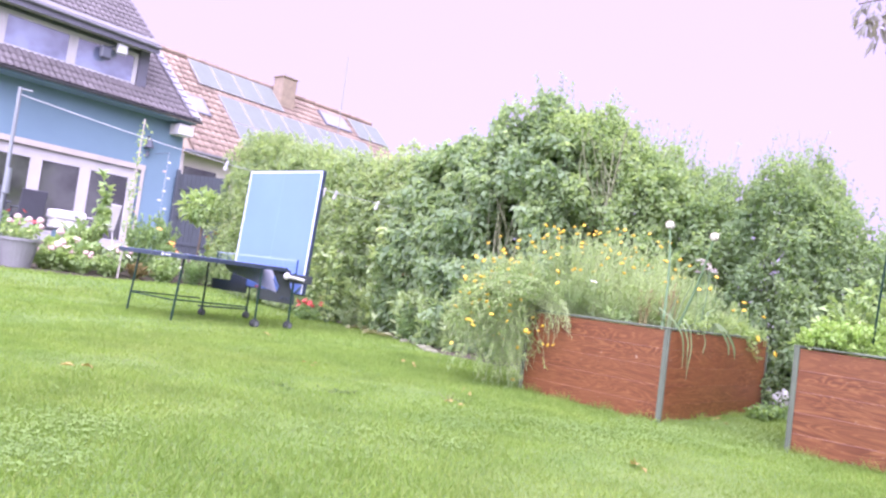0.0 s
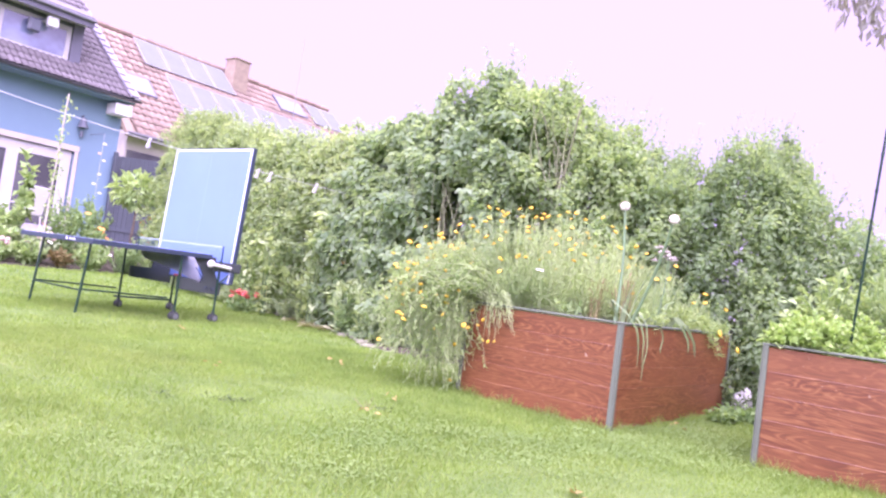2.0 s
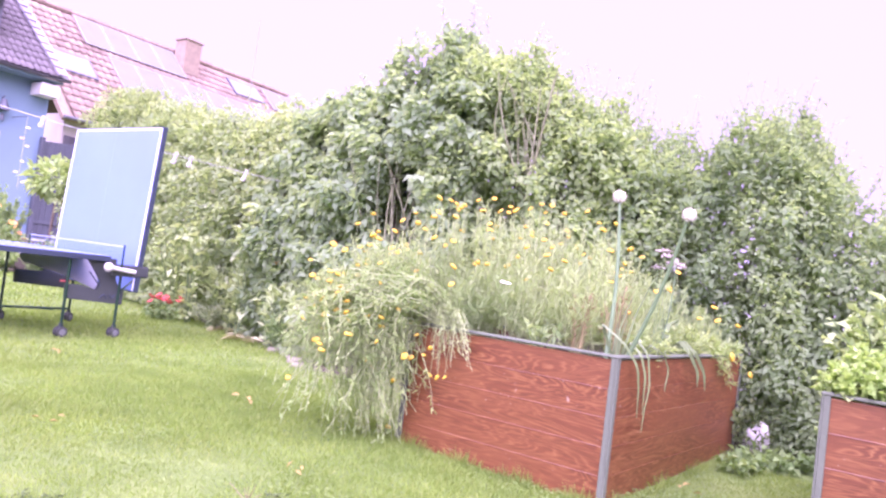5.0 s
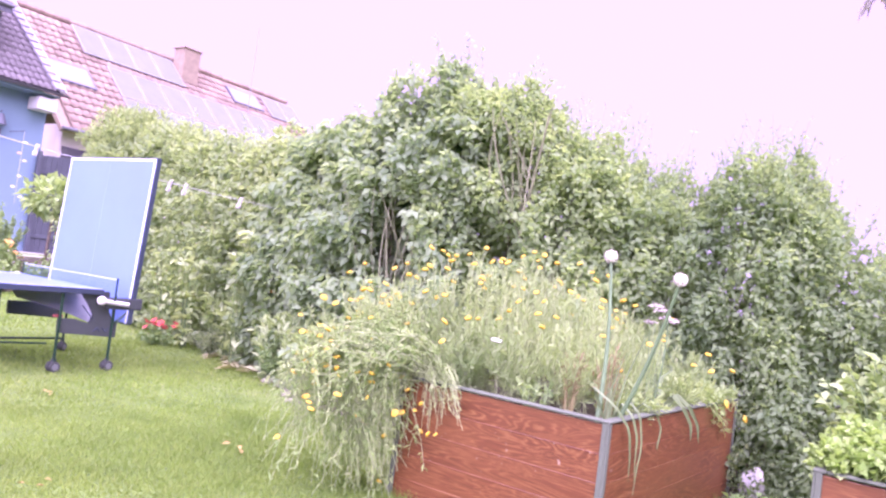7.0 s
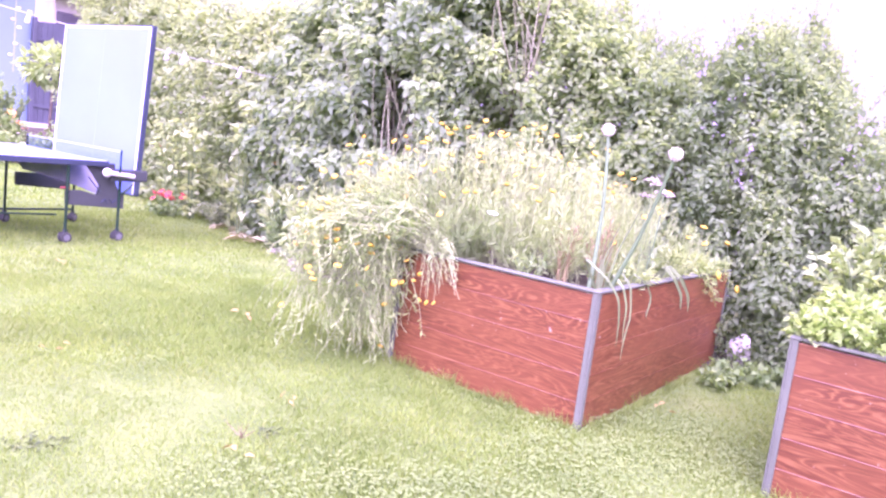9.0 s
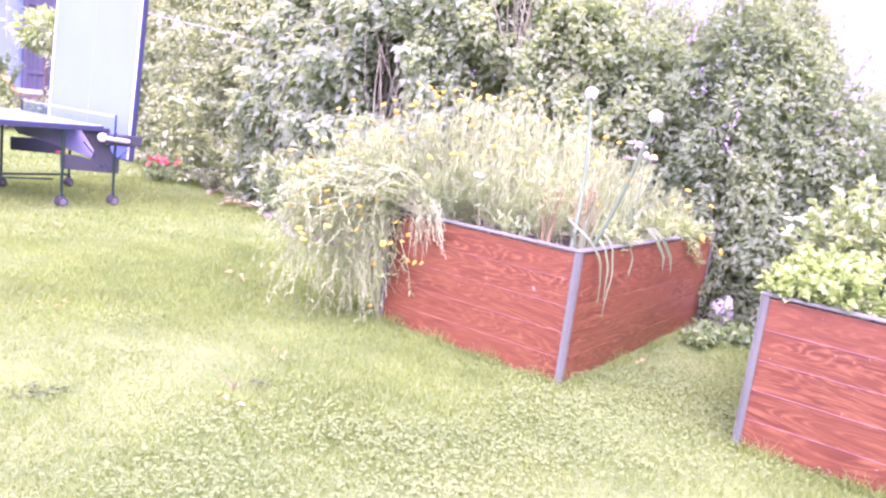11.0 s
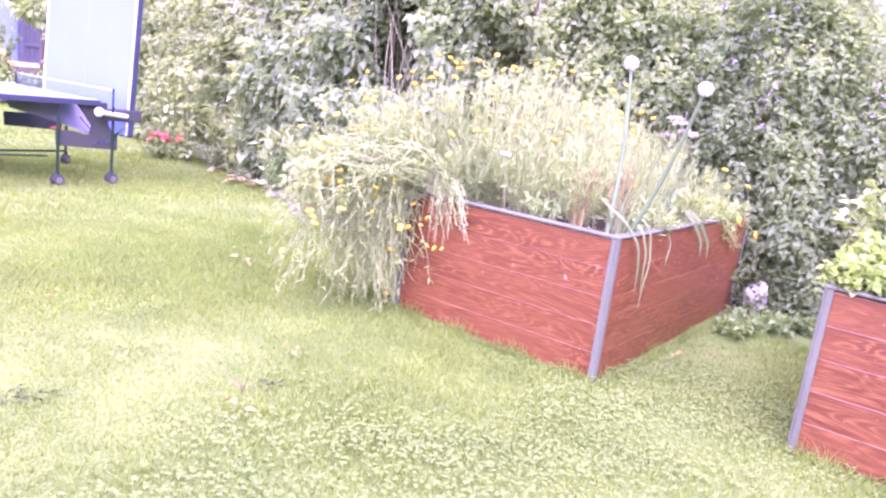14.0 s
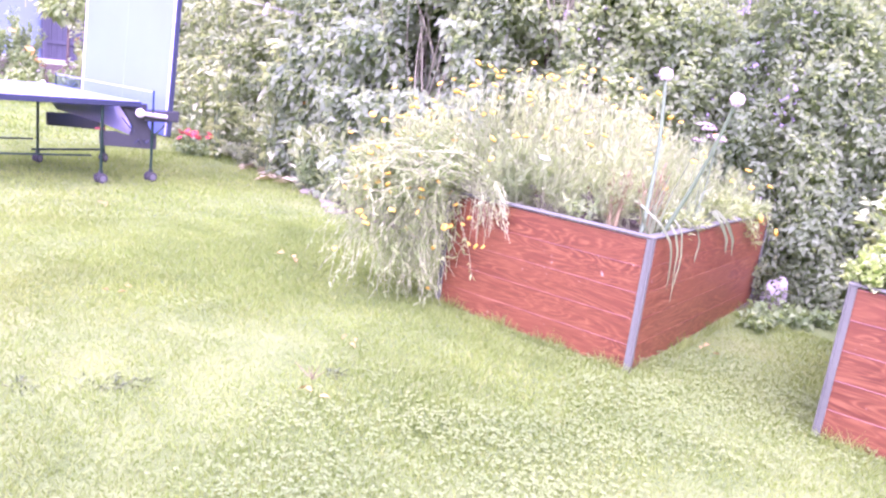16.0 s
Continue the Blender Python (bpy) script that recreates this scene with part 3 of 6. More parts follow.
def window_unit(parent, name, s0, s1, z0, z1, v, panes, frame_w=0.07, sill=True, half=0.055, glass=None):
    """A white window or glazed door in the plane v: outer frame, sashes with panes."""
    win = part(name, boxed((s0, v, z0), (s1, v + 0.07, z0 + frame_w), 0.004), M_UPVC, parent, "white frame window")
    for lo, hi in (((s0, v, z1 - frame_w), (s1, v + 0.07, z1)), ((s0, v, z0 + frame_w), (s0 + frame_w, v + 0.07, z1 - frame_w)), ((s1 - frame_w, v, z0 + frame_w), (s1, v + 0.07, z1 - frame_w))):
        part("window_frame", boxed(lo, hi, 0.004), M_UPVC, win)
    step = (s1 - s0 - 2 * frame_w) / panes
    for k in range(panes):
        a = s0 + frame_w + step * k
        if k:
            part("mullion", boxed((a - half, v - 0.004, z0 + frame_w), (a + half, v + 0.066, z1 - frame_w), 0.004), M_UPVC, win)
        g0, g1, f = a + (half if k else 0), a + step - (half if k < panes - 1 else 0), 0.05
        for lo, hi in (((g0, v - 0.01, z0 + frame_w), (g1, v + 0.05, z0 + frame_w + f)), ((g0, v - 0.01, z1 - frame_w - f), (g1, v + 0.05, z1 - frame_w)),
                       ((g0, v - 0.01, z0 + frame_w + f), (g0 + f, v + 0.05, z1 - frame_w - f)), ((g1 - f, v - 0.01, z0 + frame_w + f), (g1, v + 0.05, z1 - frame_w - f))):
            part("sash", boxed(lo, hi, 0.004), M_UPVC, win)
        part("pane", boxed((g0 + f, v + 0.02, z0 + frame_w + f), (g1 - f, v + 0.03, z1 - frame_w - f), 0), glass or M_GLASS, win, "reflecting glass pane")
    if sill:
        part("window_sill", boxed((s0 - 0.06, v - 0.09, z0 - 0.04), (s1 + 0.06, v + 0.07, z0 - 0.002), 0.005), M_UPVC, win)
    return win


OWN_PITCH = 38.5


def blue_house():
    h = thing("blue_house", grid_pose(0.02, 0, -0.03), "blue rendered house with grey tiled roof and a dormer", "house")
    L, R, top = -10.0, 0.47, 4.45
    d0, d1, dh = -5.6, -0.58, 2.98          # the glazed terrace doors
    for lo, hi in (((L, 0, -0.5), (d0, 0.3, top)), ((d1, 0, -0.5), (R, 0.3, top)), ((d0, 0, dh), (d1, 0.3, top)), ((d0, 0, -0.5), (d1, 0.3, 0.7)),
                   ((R - 0.3, 0.3, -0.5), (R, 9, top)), ((L, 0.3, -0.5), (L + 0.3, 9, top)), ((L, 8.7, -0.5), (R, 9, top))):
        part("wall", boxed(lo, hi, 0), M_BLUE, h, "sky-blue rendered wall")
    part("door_lintel", boxed((d0 - 0.12, -0.035, dh - 0.11), (d1 + 0.10, 0.02, dh + 0.03), 0.006), M_CREAM, h, "pale cream lintel board")
    part("door_jamb", boxed((d1 - 0.0, -0.03, 0.7), (d1 + 0.09, 0.02, dh - 0.112), 0.006), M_CREAM, h, "pale cream jamb board")
    window_unit(h, "terrace_door", d0, d1 - 0.03, 0.72, dh - 0.12, 0.06, 4, 0.2, False, 0.085)
    part("room_back", boxed((L + 0.4, 4.0, 0.3), (R - 0.4, 4.1, 4.3), 0), M_NBWALL, h)
    # eaves, gutter, verge
    ev, ez = -0.55, 4.42
    part("roof_base", quad_slab([roof_point(L - 0.3, 0, ev, ez, OWN_PITCH), roof_point(R + 0.06, 0, ev, ez, OWN_PITCH), roof_point(R + 0.06, 7.2, ev, ez, OWN_PITCH), roof_point(L - 0.3, 7.2, ev, ez, OWN_PITCH)], 0.06), M_FASCIA, h, "roof slope")
    part("soffit", boxed((L, ev + 0.01, ez - 0.10), (R, -0.002, ez - 0.06), 0), M_BLUE, h)
    part("eave_box", boxed((0.02, -0.5, 3.98), (R - 0.02, -0.02, 4.26), 0.01), M_WHITE, h, "white eave end box")
    gut = bmesh.new()
    n, pts = 8, []
    for x in (L - 0.3, R + 0.12):
        pts.append([gut.verts.new((x, ev - 0.06 + 0.05 * math.cos(math.pi + math.pi * i / n), ez - 0.01 + 0.05 * math.sin(math.pi + math.pi * i / n))) for i in range(n + 1)])
    for i in range(n):
        gut.faces.new((pts[0][i], pts[1][i], pts[1][i + 1], pts[0][i + 1]))
    bmesh.ops.solidify(gut, geom=gut.faces[:], thickness=0.006)
    part("gutter", gut, M_GUTTER, h, "grey zinc gutter")
    w0, w1, wz0, wz1, wv = -5.9, -1.0, 4.97, 5.86, 0.2     # dormer window
    ds = -0.72                                              # dormer cheek

    def keep(s, r):
        up = r * TILE_R
        z = ez + up * math.sin(radians(OWN_PITCH))
        return not (s + PAN_W * 0.5 < ds and 4.95 < z < 6.35)
    tiled(h, ev, ez, OWN_PITCH, -5.5, R - 0.10, 22, keep, M_GREYTILE, 300, GREY_TILE)
    verge = quad_slab([roof_point(R - 0.06, -0.02, ev, ez, OWN_PITCH, 0.09), roof_point(R + 0.10, -0.02, ev, ez, OWN_PITCH, 0.09), roof_point(R + 0.10, 7.2, ev, ez, OWN_PITCH, 0.09), roof_point(R - 0.06, 7.2, ev, ez, OWN_PITCH, 0.09)], 0.05)
    part("verge_strip", verge, M_UPVC, h, "pale verge flashing")
    for k in range(20):
        a = k * 0.34
        part("verge_tile", quad_slab([roof_point(R - 0.16, a, ev, ez, OWN_PITCH, 0.125), roof_point(R + 0.045, a, ev, ez, OWN_PITCH, 0.125), roof_point(R + 0.045, a + 0.33, ev, ez, OWN_PITCH, 0.095), roof_point(R - 0.16, a + 0.33, ev, ez, OWN_PITCH, 0.095)], 0.05), M_VERGE, h, "verge tile with sky glare put into its pale colour")
    # dormer
    dm = part("dormer", boxed((w0 - 0.2, wv + 0.1, 4.6), (ds - 0.02, 3.2, 6.1), 0), M_DARK, h, "grey-clad dormer")
    part("dormer_cheek", boxed((w1 + 0.02, wv - 0.03, 4.75), (ds, wv + 0.09, 6.05), 0.008), M_FASCIA, dm, "grey clad dormer cheek")
    window_unit(h, "dormer_window", w0, w1, wz0, wz1, wv, 3, 0.06, glass=M_GLASSUP)
    part("dormer_eave", boxed((w0 - 0.4, -0.22, 5.98), (ds + 0.02, 0.5, 6.12), 0.01), M_WHITE, dm, "pale dormer soffit board")
    part("dormer_fascia", boxed((w0 - 0.4, -0.235, 5.90), (ds + 0.02, -0.222, 6.12), 0.004), M_FASCIA, dm, "grey fascia board")
    part("dormer_gutter", rod(bmesh.new(), (w0 - 0.4, -0.27, 6.09), (ds + 0.04, -0.27, 6.07), 0.045, sides=12), M_GUTTER, dm, "zinc gutter")
    part("dormer_flashing", quad_slab([(w0 - 0.4, -0.24, 6.15), (ds + 0.02, -0.24, 6.15), (ds + 0.02, 0.2, 6.38), (w0 - 0.4, 0.2, 6.38)], 0.03), M_FLASH, dm, "pale metal roof edge")
    tiled(h, 0.2, 6.36, 38.0, -5.5, ds + 0.02, 10, lambda s, r: True, M_GREYTILE, 60, GREY_TILE)


def neighbour_house():
    h = thing("neighbour_house", grid_pose(0.26, 0, -0.05), "pale house with red pantile roof carrying solar panels", "house")
    L, R, ev, ez, pitch = 3.2, 16.4, 5.0, 4.5, 43.0
    part("wall", boxed((L + 0.3, ev + 0.5, -0.5), (R - 0.3, ev + 0.8, 4.7), 0), M_NBWALL, h, "pale cream rendered wall")
    for s in (L + 0.3, R - 0.6):
        part("gable_wall", boxed((s, ev + 0.8, -0.5), (s + 0.3, ev + 9, 4.7), 0), M_NBWALL, h)
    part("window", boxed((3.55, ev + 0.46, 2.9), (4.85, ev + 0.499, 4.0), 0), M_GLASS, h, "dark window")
    up = 6.65
    rp = lambda s, u, o=0.0: roof_point(s, u, ev, ez, pitch, o)
    part("roof_base", quad_slab([rp(L, 0), rp(R, 0), rp(R, up), rp(L, up)], 0.15), M_BRICK, h, "roof slope")
    back = [rp(L, up), rp(R, up), (R, ev + 10.2, ez), (L, ev + 10.2, ez)]
    part("roof_back", quad_slab(back, 0.15), M_BRICK, h)
    part("gutter", rod(bmesh.new(), (L, ev - 0.06, ez), (R, ev - 0.06, ez), 0.06), M_GUTTER, h, "grey gutter")
    hidden = ((6.3, 14.2, 1.1, 4.1), (5.6, 9.4, 4.9, 6.2), (4.35, 5.0, 2.7, 3.5), (12.4, 13.9, 5.1, 5.9))
    tiled(h, ev, ez, pitch, L + 0.05, R, 16, lambda s, r: not any(a < s and s + 0.28 < b and c < r * RED_R and r * RED_R + RED_R < d for a, b, c, d in hidden), M_REDTILE, 300)
    for k in range(43):
        s = L + k * 0.305
        bm = bmesh.new()
        c = rp(s, up, 0.05)
        rod(bm, (c[0], c[1], c[2]), (c[0] + 0.33, c[1], c[2] + 0.02), 0.11, 0.125, 8)
        part("ridge_tile", bm, M_REDTILE, h)

    def panel(s, u, w, d):
        o = 0.13
        p = part("solar_panel", quad_slab([rp(s, u, o), rp(s + w, u, o), rp(s + w, u + d, o), rp(s, u + d, o)], 0.035), M_PFRAME, h, "framed solar panel")
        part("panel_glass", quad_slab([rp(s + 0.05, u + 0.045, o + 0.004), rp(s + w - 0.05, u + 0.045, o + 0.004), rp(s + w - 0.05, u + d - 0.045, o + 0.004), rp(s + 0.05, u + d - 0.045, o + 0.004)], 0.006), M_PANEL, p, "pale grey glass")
    for k in range(4):
        panel(5.36 + k * 1.08, 4.72, 1.05, 1.72)
    for k in range(8):
        panel(6.05 + k * 1.06, 2.58, 1.03, 1.72)
        panel(6.05 + k * 1.06, 0.82, 1.03, 1.72)
    for k in range(2):
        panel(14.35 + k * 1.06, 4.7, 1.03, 1.55)
    for s, u, w, d in ((3.62, 2.5, 1.5, 1.1), (12.3, 4.95, 1.7, 1.1)):
        o = 0.12
        p = part("skylight", quad_slab([rp(s, u, o), rp(s + w, u, o), rp(s + w, u + d, o), rp(s, u + d, o)], 0.08), M_DARK, h, "roof window")
        part("pane", quad_slab([rp(s + 0.07, u + 0.07, o + 0.004), rp(s + w - 0.07, u + 0.07, o + 0.004), rp(s + w - 0.07, u + d - 0.07, o + 0.004), rp(s + 0.07, u + d - 0.07, o + 0.004)], 0.01), M_PALESKYPANE, p, "pane with the sky's reflection put into its pale colour")
    ch = part("chimney", boxed((9.67, 8.8, 7.8), (10.45, 9.5, 9.48), 0.01), M_BRICK, h, "reddish brick chimney")
    part("chimney_cap", boxed((9.62, 8.75, 9.482), (10.5, 9.55, 9.56), 0.015), M_BRICK, ch)
    part("antenna", rod(bmesh.new(), rp(12.9, 4.6), (12.9, rp(12.9, 4.6)[1], 11.4), 0.022, 0.012), M_POST, h, "thin antenna mast")


blue_house()
neighbour_house()


# ---- shrubs of the hedge ----
# centre line of the hedge with its height
HEDGE = [(5.3, 17.4, 3.36), (5.55, 16.0, 3.42), (5.9, 15.0, 3.28), (6.3, 13.9, 2.98), (6.7, 12.9, 2.92), (7.1, 11.4, 2.95),
         (7.22, 10.5, 3.05), (7.35, 10.05, 3.06), (7.53, 9.53, 3.30), (7.8, 9.15, 3.36), (8.17, 8.65, 3.22), (8.4, 8.3, 2.95), (8.65, 8.05, 2.76),
         (8.8, 7.85, 2.52), (9.1, 7.35, 2.46), (9.28, 7.0, 2.74), (9.42, 6.78, 2.76), (9.52, 6.58, 2.36), (9.6, 6.42, 1.98), (9.85, 6.0, 1.72), (10.6, 5.2, 1.65), (12.0, 4.2, 1.6)]
HEDGE_P = np.array(HEDGE)
HEDGE_U = np.concatenate([[0], np.cumsum(np.linalg.norm(np.diff(HEDGE_P[:, :2], axis=0), axis=1))])


def hedge_at(u):
    return np.stack([np.interp(u, HEDGE_U, HEDGE_P[:, i]) for i in range(3)], -1)


def hedge_u(x, y):
    return float(HEDGE_U[np.argmin(np.hypot(HEDGE_P[:, 0] - x, HEDGE_P[:, 1] - y))])


def hedge_shrub(name, u0, u1, n, length, width, material, label, seed, half=0.8, lump=0.6, swell=0.16, droop=0.35, sprigs=40, sprig_h=0.3, stems=8, holes=(), depth=0.4, low=0.05, cols=0.0):
    """One shrub of the hedge, filling its stretch of the centre line: leaves on an uneven rounded body, shoots, stems."""
    rng = np.random.default_rng(seed)
    mid = hedge_at(np.array([(u0 + u1) / 2]))[0]
    gz = ground_z(mid[0], mid[1])
    org = np.array([mid[0], mid[1], gz])
    sh = thing(name, pose(*org), label, "shrub", "hedge shrubs")
    over = 0.25
    u = rng.uniform(u0 - over, u1 + over, n)
    c, c2 = hedge_at(u), hedge_at(u + 0.05)
    run = unit((c2 - c) * np.array([1, 1, 0]))
    front = np.stack([run[:, 1], -run[:, 0], np.zeros(n)], 1)          # towards the lawn
    front *= np.sign((front @ np.array([-0.6, -0.8, 0])))[:, None]
    inward = 1 - depth * rng.random(n) ** 1.6
    kind = rng.random(n)
    t = (u - u0) / (u1 - u0)
    notch = 1 - 0.06 * np.clip(np.abs(t - 0.5) * 2 - 0.5, 0, 1) / 0.5
    top = (c[:, 2] - 0.1) * 0.95 * notch
    phi = np.where(kind < 0.78, rng.uniform(0.75, 1.9, n), rng.uniform(1.9, 2.4, n))
    wall = (kind < 0.48) | (kind > 0.84)
    back = np.where(kind > 0.84, -1.0, 1.0)
    f = rng.random(n)
    zw = low + f * (top * 0.8 - low)
    zd = top * (0.62 + 0.38 * np.sin(phi) ** 1.2 * inward)
    z = np.where(wall, zw, zd)
    off = np.where(wall, back * half * (1 - 0.22 * f ** 2) * inward, half * 0.95 * np.cos(phi) * inward / 0.85)
    side = front * off[:, None]
    p = np.stack([c[:, 0] + side[:, 0], c[:, 1] + side[:, 1], z + np.array([ground_z(a, b) for a, b in c[:, :2]])], 1)
    lift = np.where(wall, 0.15 + 0.3 * f, np.sin(phi))
    out = unit(front * np.where(wall, back, np.cos(phi))[:, None] + np.array([0, 0, 1.0]) * lift[:, None])
    w1 = waves(np.random.default_rng(seed + 50), p, lump)
    w2 = waves(np.random.default_rng(seed + 80), p, lump * 0.38)
    if cols:                                   # upright columns side by side
        w1 = 0.55 * w1 + 0.75 * np.cos(2 * math.pi * (u / cols + 0.12 * np.sin(z * 2.3)))
    p = p + out * (swell * w1 + swell * 0.5 * w2)[:, None]
    ok = (p[:, 2] > gz + 0.04) & (w1 + 0.7 * w2 > -0.95)
    for hx, hy, hz, rx, rz in holes:
        ok &= ((p[:, 0] - hx) / rx) ** 2 + ((p[:, 1] - hy) / rx) ** 2 + ((p[:, 2] - hz) / rz) ** 2 > rng.uniform(0.75, 1.1, n)
    p, out = p[ok], out[ok]
    k = len(p)
    along = out * 0.55 + rng.normal(size=(k, 3)) * 0.6 + np.array([0, 0, -droop])
    up = out * 0.7 + rng.normal(size=(k, 3)) * 0.45 + np.array([0, 0, 0.7])
    size = length * rng.uniform(0.6, 1.25, k)
    ps, ls, us, zs = [p], [along], [up], [size]
    high = p[p[:, 2] > np.quantile(p[:, 2], 0.80)]
    tops = high[rng.choice(len(high), sprigs)]
    h = sprig_h * rng.uniform(0.25, 1.0, sprigs)
    tt = np.linspace(0, 1, 6)
    lean = unit(rng.normal(size=(sprigs, 3)) * 0.3 + np.array([0, 0, 1.0]))
    path = tops[:, None] + lean[:, None] * (h[:, None] * tt)[:, :, None] + rng.normal(size=(sprigs, 1, 3)) * 0.05 * (tt ** 2)[None, :, None]
    tagged(part("young_growth", strand_mesh(path - org, 0.0022), M_STEM, sh, "thin young shoots"), kind="stuff")
    reps = 10
    f = rng.random((sprigs, reps))
    q = (tops[:, None] + (path[:, -1:] - path[:, :1]) * f[:, :, None]).reshape(-1, 3)
    ps.append(q), ls.append(rng.normal(size=q.shape) + np.array([0, 0, 0.5])), us.append(rng.normal(size=q.shape) * 0.5 + np.array([0, 0, 1])), zs.append(length * rng.uniform(0.35, 0.8, len(q)))
    nc = n // 9
    uc = rng.uniform(u0, u1, nc)
    cc = hedge_at(uc)
    gc = np.array([ground_z(a, b) for a, b in cc[:, :2]])
    q = np.stack([cc[:, 0] + rng.normal(size=nc) * 0.13, cc[:, 1] + rng.normal(size=nc) * 0.13, gc + 0.15 + rng.random(nc) * (cc[:, 2] * 0.84 - 0.3)], 1)
    ps.append(q), ls.append(rng.normal(size=q.shape) + np.array([0, 0, -0.4])), us.append(rng.normal(size=q.shape)), zs.append(length * rng.uniform(1.2, 1.9, nc))
    P, A, U, Z = np.concatenate(ps), np.concatenate(ls), np.concatenate(us), np.concatenate(zs)
    clear = np.ones(len(P), bool)
    for hx, hy, hz, rx, rz in holes:
        clear &= ((P[:, 0] - hx) / rx) ** 2 + ((P[:, 1] - hy) / rx) ** 2 + ((P[:, 2] - hz) / rz) ** 2 > 0.9
    P, A, U, Z = P[clear], A[clear], U[clear], Z[clear]
    part("crown", leaf_mesh(P - org, A, U, Z, Z * width / length), material, sh)
    tt = np.linspace(0, 1, 8)
    for i in range(stems):
        uu = rng.uniform(u0, u1)
        cc = hedge_at(np.array([uu]))[0]
        foot = np.array([cc[0] + rng.normal() * 0.12 * half, cc[1] + rng.normal() * 0.12 * half, ground_z(cc[0], cc[1]) - 0.03])
        end = np.array([cc[0] + rng.normal() * 0.18 * half, cc[1] + rng.normal() * 0.18 * half, foot[2] + cc[2] * rng.uniform(0.6, 0.82)])
        pth = foot + (end - foot) * tt[:, None] + rng.normal(size=3) * 0.05 * np.sin(tt * 3.1)[:, None]
        part("stem", strand_mesh((pth - org)[None], np.array([rng.uniform(0.012, 0.026)]), 6), M_BARK, sh)
    for hx, hy, hz, rx, rz in holes:
        for i in range(17 if hz > 0.5 else 0):
            foot = np.array([hx + 0.25 + rng.normal() * 0.12, hy + 0.25 + rng.normal() * 0.12, max(0.0, hz - rz * 1.5)])
            end = np.array([hx + 0.15 + rng.normal() * 0.2, hy + 0.15 + rng.normal() * 0.2, hz + rz * 1.0])
            pth = foot + (end - foot) * tt[:, None] + rng.normal(size=3) * 0.05 * np.sin(tt * 3.1)[:, None]
            part("bare_stem", strand_mesh((pth - org)[None], np.array([rng.uniform(0.004, 0.009)]), 5), M_TWIG, sh)
    return sh


M_TWIG = plain("dry_twig", (0.31, 0.325, 0.185), 0.85, 0, 0.25)
M_LEAF_A = leafy("privet_leaf", (0.275, 0.355, 0.199), (0.36, 0.445, 0.262), amount=0.56, tip=(0.40, 0.48, 0.302))
M_LEAF_B = leafy("lilac_leaf", (0.285, 0.375, 0.248), (0.345, 0.44, 0.297), amount=0.58, tip=(0.38, 0.47, 0.33))
M_LEAF_E = leafy("ivy_leaf", (0.295, 0.38, 0.222), (0.385, 0.47, 0.291), amount=0.56, tip=(0.43, 0.505, 0.336))
M_LEAF_C = leafy("hornbeam_leaf", (0.265, 0.355, 0.196), (0.335, 0.43, 0.245), amount=0.58, tip=(0.38, 0.465, 0.285))
M_LEAF_D = leafy("laurel_leaf", (0.252, 0.34, 0.2), (0.305, 0.398, 0.24), rough=0.65, amount=0.60, tip=(0.335, 0.43, 0.268))

FOOT_GAP = tuple((8.2 + 0.14 * k, 6.13 + 0.10 * k, 0.24, 0.13, 0.20) for k in range(4))     # a pocket low in the face of the hedge
HU = [hedge_u(*q) for q in ((5.3, 17.4), (5.9, 15.0), (6.7, 12.9), (7.1, 11.4), (7.35, 10.05), (7.8, 9.15), (8.4, 8.3), (8.8, 7.85), (9.42, 6.78), (9.85, 6.0), (12.0, 4.2))]
hedge_shrub("privet_shrub", HU[0], HU[1], 29700, 0.095, 0.034, M_LEAF_A, "tall pale green narrow-leaved hedge shrub", 11, 0.5, sprigs=150, sprig_h=0.22, cols=0.62)
hedge_shrub("privet_shrub", HU[1], HU[2], 19000, 0.095, 0.042, M_LEAF_E, "upright pale green hedge shrub of small leaves", 12, 0.42, lump=0.45, swell=0.2, sprigs=90, sprig_h=0.25, cols=0.38)
hedge_shrub("ivy_hedge", HU[2], HU[3], 19000, 0.08, 0.05, M_LEAF_E, "hedge column overgrown with small ivy leaves", 18, 0.42, lump=0.4, swell=0.19, cols=0.33, sprigs=70, sprig_h=0.2)
hedge_shrub("lilac_shrub", HU[3], HU[4], 20250, 0.10, 0.06, M_LEAF_B, "dense dark green shrub with broad leaves", 13, 0.65, lump=0.7, droop=0.7, sprigs=80, sprig_h=0.25, swell=0.2)
hedge_shrub("lilac_shrub", HU[4], HU[5], 22950, 0.095, 0.055, M_LEAF_B, "tall green shrub with broad leaves and bare stems", 19, 0.85, lump=0.7, droop=0.6, sprigs=150, sprig_h=0.32, swell=0.2,
            holes=((6.86, 9.06, 1.5, 0.36, 0.48),))
hedge_shrub("hornbeam_shrub", HU[5], HU[6], 22950, 0.075, 0.04, M_LEAF_C, "tall fresh green shrub with small leaves and dry twigs", 14, 0.85, lump=0.6, sprigs=200, sprig_h=0.34, holes=((7.62, 8.1, 2.28, 0.28, 0.42),))
hedge_shrub("hornbeam_shrub", HU[6], HU[7], 16200, 0.07, 0.038, M_LEAF_C, "fresh green shrub with thin upright shoots", 15, 0.85, lump=0.5, sprigs=130, sprig_h=0.55)
hedge_shrub("laurel_shrub", HU[7], HU[8], 32000, 0.06, 0.03, M_LEAF_D, "dark glossy green hedge shrub with upright shoots", 16, 0.8, lump=0.5, sprigs=280, sprig_h=0.44, holes=FOOT_GAP, stems=12)
